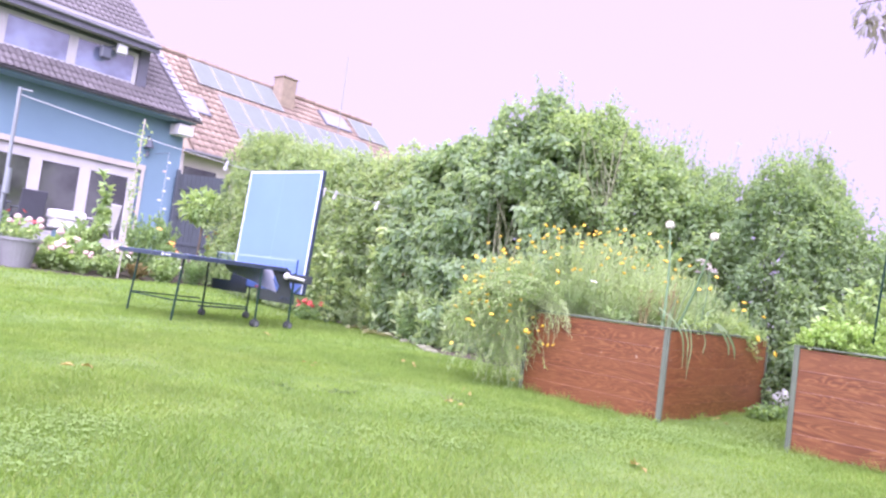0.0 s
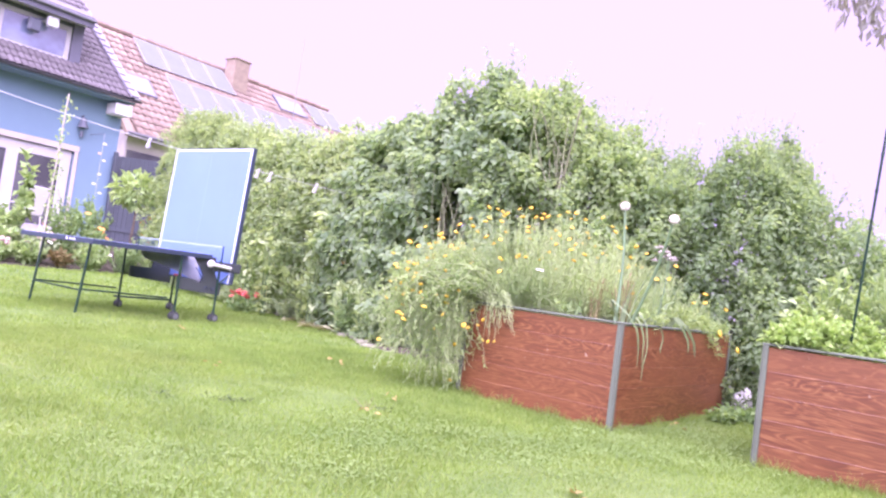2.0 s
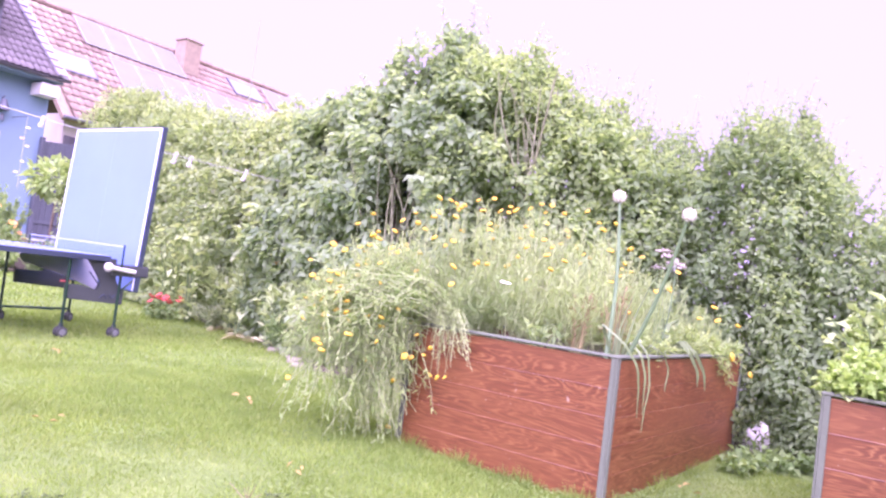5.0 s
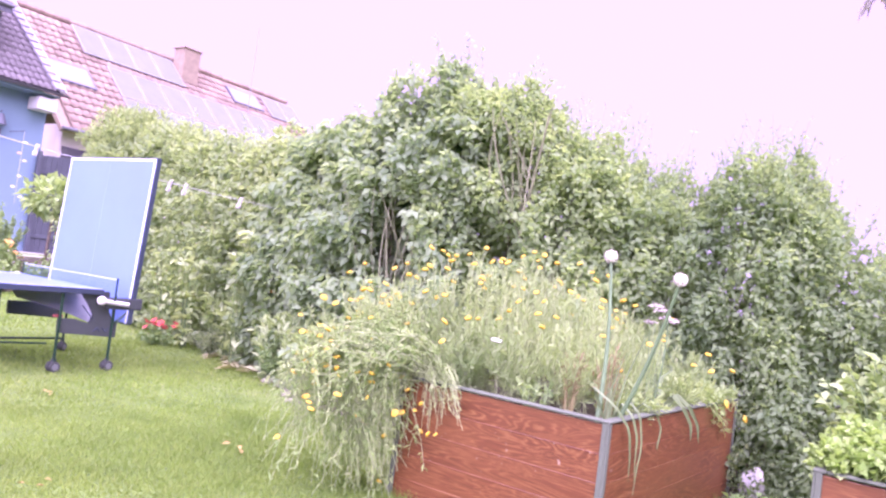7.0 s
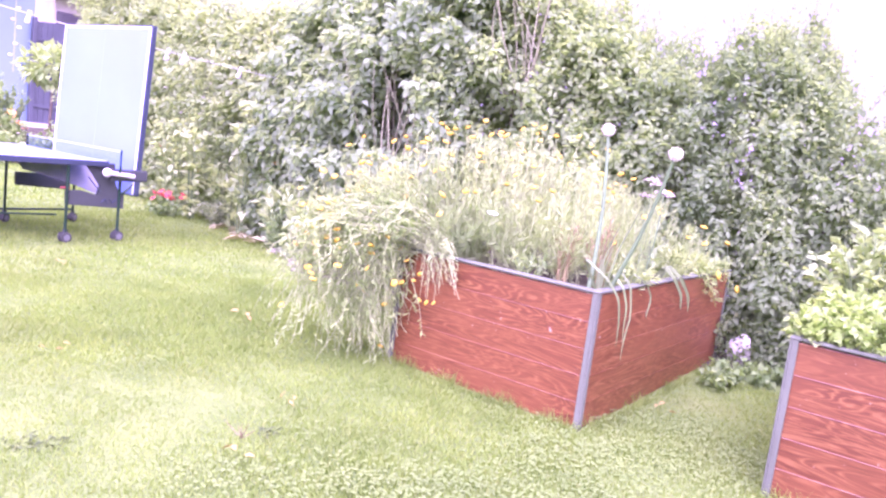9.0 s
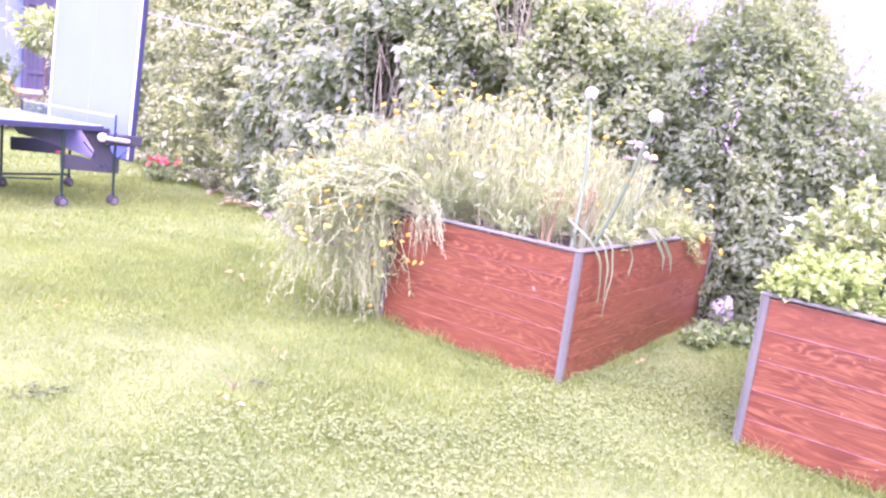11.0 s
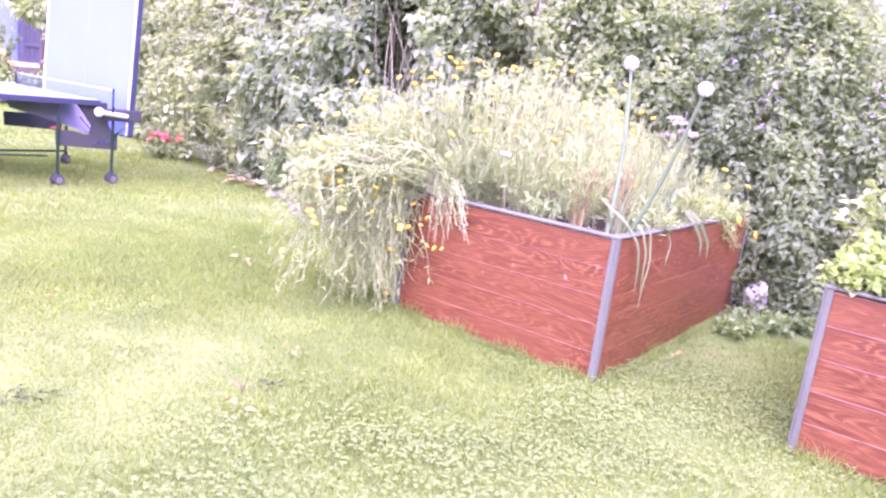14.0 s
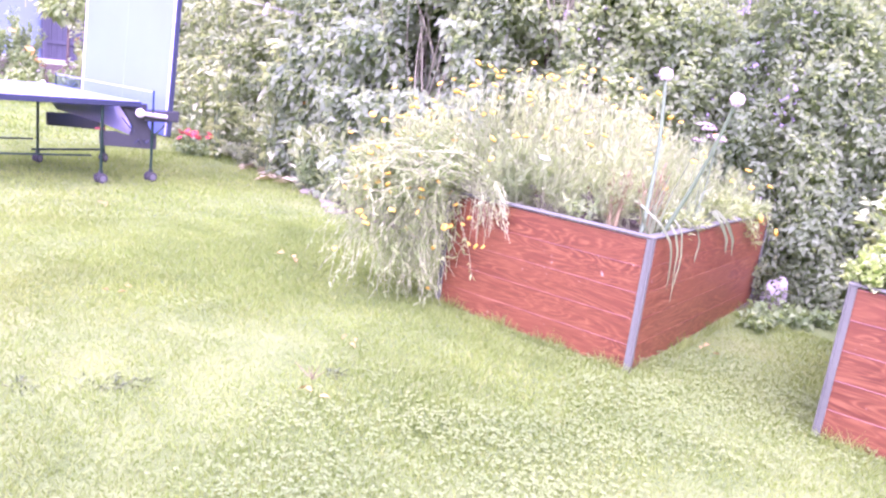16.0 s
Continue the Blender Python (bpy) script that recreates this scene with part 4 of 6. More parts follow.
hedge_shrub("laurel_shrub", HU[8], HU[9], 18500, 0.06, 0.03, M_LEAF_D, "dark glossy hedge shrub sloping down", 20, 0.8, lump=0.5, sprigs=80, sprig_h=0.35, holes=FOOT_GAP)
hedge_shrub("laurel_shrub", HU[9], HU[10], 16200, 0.08, 0.042, M_LEAF_D, "low dark green hedge shrub", 17, 0.85, lump=0.5, sprigs=50, sprig_h=0.2)


# ---- plants in general ----
def herb(name, at, radius, height, n_stems, leaves, leaf_len, leaf_w, material, label, seed, category="plant", group="", flowers=0, flower=None, fr=0.03, lean=0.35, leaf_up=0.3, stem_r=0.003, stem_m=None):
    """A bushy plant: stems that fan out from its foot, leaves all along them, flower heads at the tips."""
    rng = np.random.default_rng(seed)
    pl = thing(name, pose(*at), label, category, group)
    k = 7
    t = np.linspace(0, 1, k)
    ang = rng.uniform(0, 6.28, n_stems)
    rr = radius * np.sqrt(rng.random(n_stems))
    tip = np.stack([np.cos(ang) * rr, np.sin(ang) * rr, height * (1 - lean * (rr / radius) ** 2) * rng.uniform(0.7, 1.05, n_stems)], 1)
    foot = tip * np.array([0.3, 0.3, 0]) + np.array([0, 0, -0.02])
    path = foot[:, None] + (tip - foot)[:, None] * t[None, :, None]
    path[:, :, :2] += (tip[:, None, :2] - foot[:, None, :2]) * ((t ** 2 - t) * 0.5)[None, :, None]
    tagged(part("stem_mass", strand_mesh(path, stem_r), stem_m or M_STEM, pl), kind="stuff")
    i = rng.integers(0, n_stems, leaves)
    f = rng.beta(1.7, 1.0, leaves)
    fi = np.minimum((f * (k - 1)).astype(int), k - 2)
    fr_ = f * (k - 1) - fi
    p = path[i, fi] * (1 - fr_)[:, None] + path[i, fi + 1] * fr_[:, None]
    outw = p * np.array([1, 1, 0.15])
    along = unit(outw + 1e-6) * 0.5 + rng.normal(size=p.shape) * 0.6 + np.array([0, 0, leaf_up])
    up = rng.normal(size=p.shape) * 0.4 + np.array([0, 0, 1.0])
    size = leaf_len * rng.uniform(0.55, 1.2, leaves)
    part("foliage", leaf_mesh(p, along, up, size, size * leaf_w / leaf_len), material, pl)
    if flowers:
        for j in rng.choice(n_stems, flowers, replace=flowers > n_stems):
            q = path[j, -1] + np.append(rng.normal(size=2) * 0.025, rng.uniform(0.04, 0.14))
            tagged(part("flower_stalk", strand_mesh(np.stack([path[j, -2], path[j, -1], q])[None], np.array([stem_r])), M_STEM, pl))
            s = rng.uniform(0.8, 1.25) * fr
            part("flower_head", flower, None, pl, m=pose(*q, rng.uniform(-35, 35), rng.uniform(-35, 35), rng.uniform(0, 360)) @ Matrix.Diagonal((s, s, s, 1)))
    return pl


def flower_mesh(petal, centre, petals=10, cup=0.15, centre_r=0.42, dome=0.3):
    """A flower head of radius 1 with a ring of petals round a domed centre."""
    bm = bmesh.new()
    for i in range(petals):
        w, d = 2 * math.pi * i / petals, math.pi / petals * 0.9
        vs = [bm.verts.new((math.cos(a) * r, math.sin(a) * r, z)) for a, r, z in ((w, centre_r * 0.6, 0), (w - d, 0.75, cup * 0.8), (w, 1.0, cup), (w + d, 0.75, cup * 0.8))]
        bm.faces.new(vs)
    ring = [bm.verts.new((math.cos(2 * math.pi * i / 8) * centre_r, math.sin(2 * math.pi * i / 8) * centre_r, 0.06)) for i in range(8)]
    top = bm.verts.new((0, 0, dome))
    for i in range(8):
        f = bm.faces.new((ring[i], ring[(i + 1) % 8], top))
        f.material_index = 1
    me = finish(bm)
    me.materials.append(petal)
    me.materials.append(centre)
    return me


def button_mesh(petal, centre):
    """A domed button flower of radius 1: a short ring of rays round a raised dimpled disc."""
    bm = bmesh.new()
    rings = [(0.35, -0.35), (0.95, -0.12), (1.0, 0.1), (0.8, 0.36), (0.45, 0.44), (0.15, 0.36)]
    rows = [[bm.verts.new((math.cos(2 * math.pi * i / 10) * r * (1.06 if k in (1, 2) and i % 2 else 1), math.sin(2 * math.pi * i / 10) * r, z)) for i in range(10)] for k, (r, z) in enumerate(rings)]
    for k in range(len(rows) - 1):
        for i in range(10):
            f = bm.faces.new((rows[k][i], rows[k][(i + 1) % 10], rows[k + 1][(i + 1) % 10], rows[k + 1][i]))
            f.material_index = 1 if k >= 3 else 0
    f = bm.faces.new(rows[-1])
    f.material_index = 1
    bm.faces.new(rows[0][::-1])
    me = finish(bm, True)
    me.materials.append(petal)
    me.materials.append(centre)
    return me


def ball_flower_mesh(material, seed=1):
    """A dense round head of many small florets, radius 1."""
    rng = np.random.default_rng(seed)
    bm = bmesh.new()
    bmesh.ops.create_icosphere(bm, subdivisions=2, radius=0.86)
    for v in bm.verts:
        v.co *= rng.uniform(0.9, 1.12)
    me = finish(bm)
    me.materials.append(material)
    return me


M_YELLOW = plain("yellow_petal", (0.76, 0.51, 0.03), 0.6, 0, 0.1)
M_YELLOWC = plain("yellow_centre", (0.72, 0.43, 0.02), 0.7, 0, 0.15)
M_WPETAL = plain("white_petal", (0.82, 0.80, 0.80), 0.6, 0, 0.06)
M_RED = plain("red_petal", (0.66, 0.085, 0.075), 0.55, 0, 0.15)
M_PINK = plain("pink_petal", (0.58, 0.41, 0.38), 0.6, 0, 0.12)
M_ORANGE = plain("orange_petal", (0.85, 0.38, 0.10), 0.6, 0, 0.1)
M_CREAMF = plain("cream_floret", (0.72, 0.70, 0.58), 0.8, 0, 0.12)
M_FEATHER = leafy("feathery_leaf", (0.31, 0.41, 0.185), (0.40, 0.51, 0.255), amount=0.42, tip=(0.53, 0.61, 0.37))
M_HANG = leafy("trailing_leaf", (0.25, 0.37, 0.135), (0.365, 0.48, 0.21), amount=0.42, tip=(0.49, 0.57, 0.29))
M_SALAD = leafy("salad_leaf", (0.27, 0.405, 0.125), (0.375, 0.51, 0.185), amount=0.4, tip=(0.47, 0.59, 0.27))
M_HERB = leafy("herb_leaf", (0.18, 0.285, 0.125), (0.31, 0.42, 0.205), amount=0.4)
M_PALELEAF = leafy("pale_leaf", (0.25, 0.36, 0.15), (0.40, 0.51, 0.25), amount=0.38)
M_GREYLEAF = leafy("grey_leaf", (0.24, 0.32, 0.19), (0.40, 0.47, 0.31), amount=0.3)
M_DRYLEAF = leafy("dry_leaf", (0.20, 0.15, 0.06), (0.28, 0.22, 0.11), amount=0.2)
M_ONION = plain("onion_leaf", (0.155, 0.222, 0.088), 0.5, 0, 0.15)

YELLOW_HEAD = button_mesh(M_YELLOW, M_YELLOWC)
WHITE_HEAD = flower_mesh(M_WPETAL, M_YELLOW, 12, 0.1, 0.3, 0.2)
RED_HEAD = flower_mesh(M_RED, M_RED, 8, 0.45, 0.4, 0.5)
ORANGE_HEAD = flower_mesh(M_ORANGE, M_YELLOW, 8, 0.3, 0.3, 0.25)
PINK_BALL = ball_flower_mesh(M_PINK)

# ---- plants of the first raised bed ----
B1 = pose(BED1[0], BED1[1], 0, 0, 0, BED1_TURN)
SOIL = BED_H - 0.06


def in_bed(x, y, z=SOIL):
    return B1 @ Vector((x, y, z))


def threads(parent, path, per, length, width, material, rng, lift, seed_from=0.0):
    """Thread-like leaves all along many stems: path (n, k, 3)."""
    n, k, _ = path.shape
    L = n * per
    i, f = rng.integers(0, n, L), (seed_from + rng.random(L) * (1 - seed_from)) * (k - 1.001)
    fi = f.astype(int)
    q = path[i, fi] * (1 - (f - fi))[:, None] + path[i, fi + 1] * (f - fi)[:, None]
    along = rng.normal(size=q.shape) * 0.75 + unit(path[i, fi + 1] - path[i, fi]) * 0.9 + np.array([0, 0, lift])
    size = length * rng.uniform(0.5, 1.3, L)
    part("foliage", leaf_mesh(q, along, rng.normal(size=q.shape) + np.array([0, 0, 0.6]), size, size * width / length), material, parent)


def button(parent, at, rng, size=0.0178, tip=40):
    s = size * rng.uniform(0.75, 1.25)
    part("flower_head", YELLOW_HEAD, None, parent, m=pose(*at, rng.uniform(-tip, tip), rng.uniform(-tip, tip), rng.uniform(0, 360)) @ Matrix.Diagonal((s, s, s, 1)))


def spray(foot, reach, spread, h0, h1, n, buds, seed):
    """A feathery plant: stems leave the soil together, lean towards their reach and end upright, some with a yellow button."""
    rng = np.random.default_rng(seed)
    org = np.array(in_bed(*foot))
    pl = thing("tickseed_plant", pose(*org), "feathery pale green plant with yellow button flowers in the raised bed", "flowering plant", "plants in the raised bed")
    t = np.linspace(0, 1, 9)[None, :, None]
    a, r = rng.uniform(0, 6.28, n), spread * np.sqrt(rng.random(n))
    start = np.stack([foot[0] + rng.normal(size=n) * 0.05, np.minimum(foot[1] + rng.normal(size=n) * 0.05, 1.22), np.full(n, SOIL)], 1)
    tall = (h0 + (h1 + 0.05 - h0) * rng.random(n) ** 0.8) * (1 - 0.22 * (r / spread) ** 2)
    tip = np.stack([reach[0] + np.cos(a) * r, reach[1] + np.sin(a) * r, BED_H + tall], 1)
    bend = np.stack([tip[:, 0], tip[:, 1], SOIL + 0.12 + 0.35 * np.maximum(tall, 0)], 1)
    path = start[:, None] * (1 - t) ** 2 + 2 * bend[:, None] * t * (1 - t) + tip[:, None] * t ** 2
    path += np.cumsum(rng.normal(size=(n, 9, 3)) * np.array([0.008, 0.008, 0.003]), 1) * t
    m = np.array(B1)
    path = path @ m[:3, :3].T + m[:3, 3] - org
    tagged(part("stem_mass", strand_mesh(path, 0.0023), M_STEMPALE, pl, "pale upright stems"), kind="stuff")
    threads(pl, path, 30, 0.05, 0.0068, M_FEATHER, rng, 0.6, 0.12)
    for k in rng.choice(n, buds, replace=False):
        q = path[k, -1] + np.append(rng.normal(size=2) * 0.008, rng.uniform(0.05, 0.16))
        part("flower_stalk", strand_mesh(np.stack([path[k, -2], path[k, -1], q])[None], np.array([0.0023])), M_STEMPALE, pl)
        button(pl, q, rng)


def trailing(count, x0, x1, y0, y1, mid, ms, end, es, z0, z1, buds, seed):
    """Stems that rise over the end of the bed in an arch and hang down to the lawn in a curly tangle."""
    rng = np.random.default_rng(seed)
    org = np.array(in_bed(0.2, 1.0))
    pl = thing("trailing_tickseed", pose(*org), "trailing pale green stems with yellow buttons hanging over the bed edge", "flowering plant", "plants in the raised bed")
    n, k = count, 18
    t = np.linspace(0, 1, k)[None, :, None]
    start = np.stack([rng.uniform(x0, x1, n), rng.uniform(y0, y1, n), np.full(n, SOIL)], 1)
    apex = np.array(mid) + rng.normal(size=(n, 3)) * ms * np.array([1, 1, 0.7])
    tip = np.stack([end[0] + rng.normal(size=n) * es, end[1] + rng.normal(size=n) * es, rng.uniform(z0, z1, n)], 1)
    ctrl = 2 * apex - (start + tip) / 2
    path = start[:, None] * (1 - t) ** 2 + 2 * ctrl[:, None] * t * (1 - t) + tip[:, None] * t ** 2
    curl = rng.uniform(0, 6.28, (n, 1, 3)) + rng.uniform(9, 20, (n, 1, 1)) * t
    path += (np.cumsum(rng.normal(size=(n, k, 3)) * 0.016, 1) + np.sin(curl) * 0.028) * t
    inside = (path[:, :, 1] < 1.285) & (path[:, :, 2] < BED_H + 0.02)
    path[:, :, 0] = np.where(inside & (path[:, :, 0] < 0.5) & (t[:, :, 0] > 0.5), np.minimum(path[:, :, 0], -0.025), path[:, :, 0])
    path[:, :, 2] = np.maximum(path[:, :, 2], 0.02)
    m = np.array(B1)
    path = path @ m[:3, :3].T + m[:3, 3] - org
    tagged(part("trailing_growth", strand_mesh(path, 0.0027), M_STEMPALE, pl, "pale trailing stems"), kind="stuff")
    threads(pl, path, 44, 0.04, 0.0085, M_HANG, rng, -0.1, 0.15)
    for a in rng.choice(n, buds, replace=False):
        b = path[a, -1 - int(rng.integers(0, 7))]
        q = b + np.array([-0.05, -0.06, 0.015]) * rng.uniform(0.6, 1.3)
        part("flower_stalk", strand_mesh(np.stack([b, (b + q) / 2 + np.array([0, 0, 0.012]), q])[None], np.array([0.002])), M_STEMPALE, pl)
        button(pl, q, rng, 0.0185, 60)


def flopped_bunch():
    """A bunch of stems lying over the long rail, their buttons hanging before the planks."""
    rng = np.random.default_rng(91)
    org = np.array(in_bed(0.1, 1.0))
    pl = thing("flopped_bunch", pose(*org), "bunch of pale stems with yellow buttons flopped over the rail", "flowering plant", "plants in the raised bed")
    n, k = 46, 14
    t = np.linspace(0, 1, k)[None, :, None]
    y = rng.uniform(0.0, 1.0, n)
    start = np.stack([rng.uniform(0.04, 0.2, n), 1.02 + 0.14 * y, np.full(n, SOIL)], 1)
    over = np.stack([np.full(n, -0.03), 0.90 + 0.16 * y, rng.uniform(0.73, 0.79, n)], 1)
    tip = np.stack([rng.uniform(-0.13, -0.05, n), 0.74 + 0.24 * y, 0.70 - rng.random(n) ** 1.2 * 0.27], 1)
    ctrl = 2 * over - (start + tip) / 2
    path = start[:, None] * (1 - t) ** 2 + 2 * ctrl[:, None] * t * (1 - t) + tip[:, None] * t ** 2
    path += np.sin(rng.uniform(0, 6.28, (n, 1, 3)) + 9 * t) * 0.018 * t
    path[:, :, 0] = np.where(path[:, :, 2] < BED_H + 0.01, np.where(t[:, :, 0] > 0.4, np.minimum(path[:, :, 0], -0.02), path[:, :, 0]), path[:, :, 0])
    ends = np.array([(1.17, 0.60), (1.19, 0.47), (1.10, 0.50), (1.06, 0.545), (1.04, 0.40), (0.99, 0.395), (0.94, 0.405), (1.22, 0.66)])
    m = np.array(B1)
    path = path @ m[:3, :3].T + m[:3, 3] - org
    tagged(part("stem_mass", strand_mesh(path, 0.0027), M_STEMPALE, pl, "pale flopped stems"), kind="stuff")
    threads(pl, path, 12, 0.03, 0.006, M_FEATHER, rng, -0.2, 0.35)
    for y1, z1 in ends:
        e = np.array([-0.06, y1, z1])
        c = np.array([-0.12, y1 - 0.04, max(z1 + 0.14, 0.74)])
        s = np.array([0.04, y1 - 0.02, 0.66])
        tt = np.linspace(0, 1, 9)[:, None]
        c[2] = 2 * c[2] - (s[2] + e[2]) / 2
        p = (s * (1 - tt) ** 2 + 2 * c * tt * (1 - tt) + e * tt ** 2) @ m[:3, :3].T + m[:3, 3] - org
        part("flower_stalk", strand_mesh(p[None], np.array([0.003])), M_STEMPALE, pl)
        button(pl, p[-1], rng, 0.0185, 70)


def flowering_bed():
    # foot, reach, spread, lowest and highest tip over the rail, stems, buttons
    for i, row in enumerate((
            ((0.35, 0.95), (0.30, 1.05), 0.24, 0.42, 0.74, 62, 15), ((0.15, 1.10), (0.08, 1.22), 0.20, 0.36, 0.66, 55, 13),
            ((0.60, 0.80), (0.60, 0.85), 0.26, 0.44, 0.74, 62, 5), ((0.90, 0.95), (0.90, 1.00), 0.28, 0.44, 0.72, 62, 6),
            ((0.55, 0.50), (0.55, 0.52), 0.25, 0.34, 0.66, 60, 5), ((0.95, 0.55), (0.95, 0.55), 0.26, 0.32, 0.58, 60, 7),
            ((1.30, 0.80), (1.30, 0.85), 0.30, 0.36, 0.58, 60, 6), ((0.25, 0.65), (0.18, 0.68), 0.20, 0.18, 0.44, 55, 8),
            ((0.30, 0.35), (0.28, 0.36), 0.20, 0.15, 0.36, 50, 2), ((0.65, 0.25), (0.65, 0.25), 0.20, 0.15, 0.36, 45, 2),
            ((1.20, 0.35), (1.20, 0.36), 0.25, 0.20, 0.42, 50, 4), ((1.65, 0.60), (1.65, 0.62), 0.30, 0.24, 0.46, 50, 4),
            ((1.90, 0.85), (1.90, 0.90), 0.22, 0.18, 0.36, 40, 1), ((1.60, 0.22), (1.62, 0.20), 0.18, 0.08, 0.24, 40, 1),
            ((0.15, 0.90), (0.06, 0.92), 0.16, 0.10, 0.30, 50, 6), ((0.10, 1.15), (-0.14, 1.45), 0.17, 0.16, 0.46, 48, 12),
            ((0.10, 1.18), (-0.34, 1.60), 0.17, -0.02, 0.26, 44, 14), ((0.25, 1.20), (0.12, 1.62), 0.20, 0.20, 0.50, 44, 12))):
        spray(*row, 100 + i)
    # count, start ranges, middle of the arch and its scatter, where the ends hang
    for i, row in enumerate((
            (230, 0.04, 0.50, 0.90, 1.22, (-0.10, 1.36, 0.84), 0.09, (-0.10, 1.36), 0.10, 0.03, 0.45, 12),
            (150, 0.05, 0.40, 0.95, 1.22, (-0.22, 1.42, 0.80), 0.11, (-0.40, 1.50), 0.13, 0.12, 0.66, 22),
            (90, 0.10, 0.60, 1.00, 1.22, (0.12, 1.45, 0.88), 0.11, (0.0, 1.60), 0.14, 0.10, 0.66, 10),
            (110, 0.04, 0.25, 1.00, 1.22, (-0.12, 1.26, 0.80), 0.05, (-0.13, 1.27), 0.05, 0.06, 0.5, 6))):
        trailing(*row, 21 + i)
    flopped_bunch()
    for i, (x, y, r, h) in enumerate(((0.42, 0.18, 0.15, 0.20), (0.85, 0.24, 0.18, 0.26), (1.5, 0.22, 0.18, 0.22), (0.14, 0.50, 0.12, 0.18), (1.8, 0.25, 0.16, 0.18))):
        herb("sage_plant", in_bed(x, y), r, h, 18, 150, 0.05, 0.02, M_PALELEAF, "pale green broad-leaved herb in the raised bed", 170 + i, "plant", "herbs in the raised bed", lean=0.3, leaf_up=0.6)
    for i, (x, y) in enumerate(((0.20, 0.32), (0.30, 0.16))):
        herb("withered_herb", in_bed(x, y), 0.09, 0.40, 18, 90, 0.05, 0.008, M_PALEWITHER, "dry pinkish brown stalks in the raised bed", 178 + i, "plant", lean=0.2, leaf_up=0.5, stem_m=M_DRYSTEM)


M_DRYSTEM = plain("dry_stem", (0.30, 0.27, 0.11), 0.8, 0, 0.2)
M_PALEWITHER = leafy("withered_leaf", (0.28, 0.22, 0.12), (0.38, 0.31, 0.19), amount=0.25)
M_STEMPALE = plain("pale_stem", (0.37, 0.45, 0.20), 0.7, 0, 0.15)
flowering_bed()


M_STALK = plain("leek_stalk", (0.142, 0.232, 0.108), 0.45, 0, 0.15, 30, 4)


def allium(base, head, r, label):
    al = thing("leek_flower", pose(*base), label, "flowering plant", "leek flowers")
    b, h = np.zeros(3), np.array(head) - np.array(base)
    t = np.linspace(0, 1, 9)
    path = b + h * t[:, None] + np.array([0.02, -0.01, 0]) * np.sin(t * 3.14)[:, None]
    part("stalk", strand_mesh(path[None], np.array([min(0.0125, r * 0.36)]), 10, 0.62), M_STALK, al, "blue-green hollow stalk")
    rng = np.random.default_rng(5)
    d = unit(rng.normal(size=(260, 3)))
    fl = leaf_mesh(h + d * r * 0.55, d, rng.normal(size=d.shape), r * 0.5, r * 0.3)
    part("flower_head", ball_flower_mesh(M_CREAMF, 3), None, al, "round creamy white head", pose(*h) @ Matrix.Diagonal((r, r, r, 1)))
    part("floret_layer", fl, M_CREAMF, al)
    return al


allium((6.60, 5.87, SOIL), (6.603, 5.904, 1.448), 0.034, "tall onion stalk with a round white flower ball")
allium((6.69, 5.84, SOIL), (6.678, 5.516, 1.362), 0.033, "leaning onion stalk with a round white flower ball")
allium((7.02, 5.95, SOIL), (7.05, 5.90, 1.18), 0.012, "thin onion stalk with a closed bud")


def strap_leaf(parent, pts, w):
    """A long flat drooping leaf along a few points."""
    pts = [Vector(p) for p in pts]
    bm = bmesh.new()
    rows, n = [], 14
    for i in range(n + 1):
        f = i / n * (len(pts) - 1)
        a = min(int(f), len(pts) - 2)
        p = pts[a].lerp(pts[a + 1], f - a)
        k = w * (1 - (i / n) ** 2.5) + 0.0015
        s = Vector((0.92, -0.39, 0)) * k
        rows.append((bm.verts.new(p - s), bm.verts.new(p + Vector((0, 0, k * 0.5))), bm.verts.new(p + s)))
    for r0, r1 in zip(rows, rows[1:]):
        bm.faces.new((r0[0], r0[1], r1[1], r1[0]))
        bm.faces.new((r0[1], r0[2], r1[2], r1[1]))
    part("leaf", bm, M_ONION, parent)


def onion_tuft(x, y, leaves, label):
    o = in_bed(x, y)
    on = thing("onion_plant", pose(*o, 0, 0, BED1_TURN), label, "onion plant", "onion plants")
    for pts, w in leaves:
        strap_leaf(on, pts, w)


Z0 = BED_H - SOIL
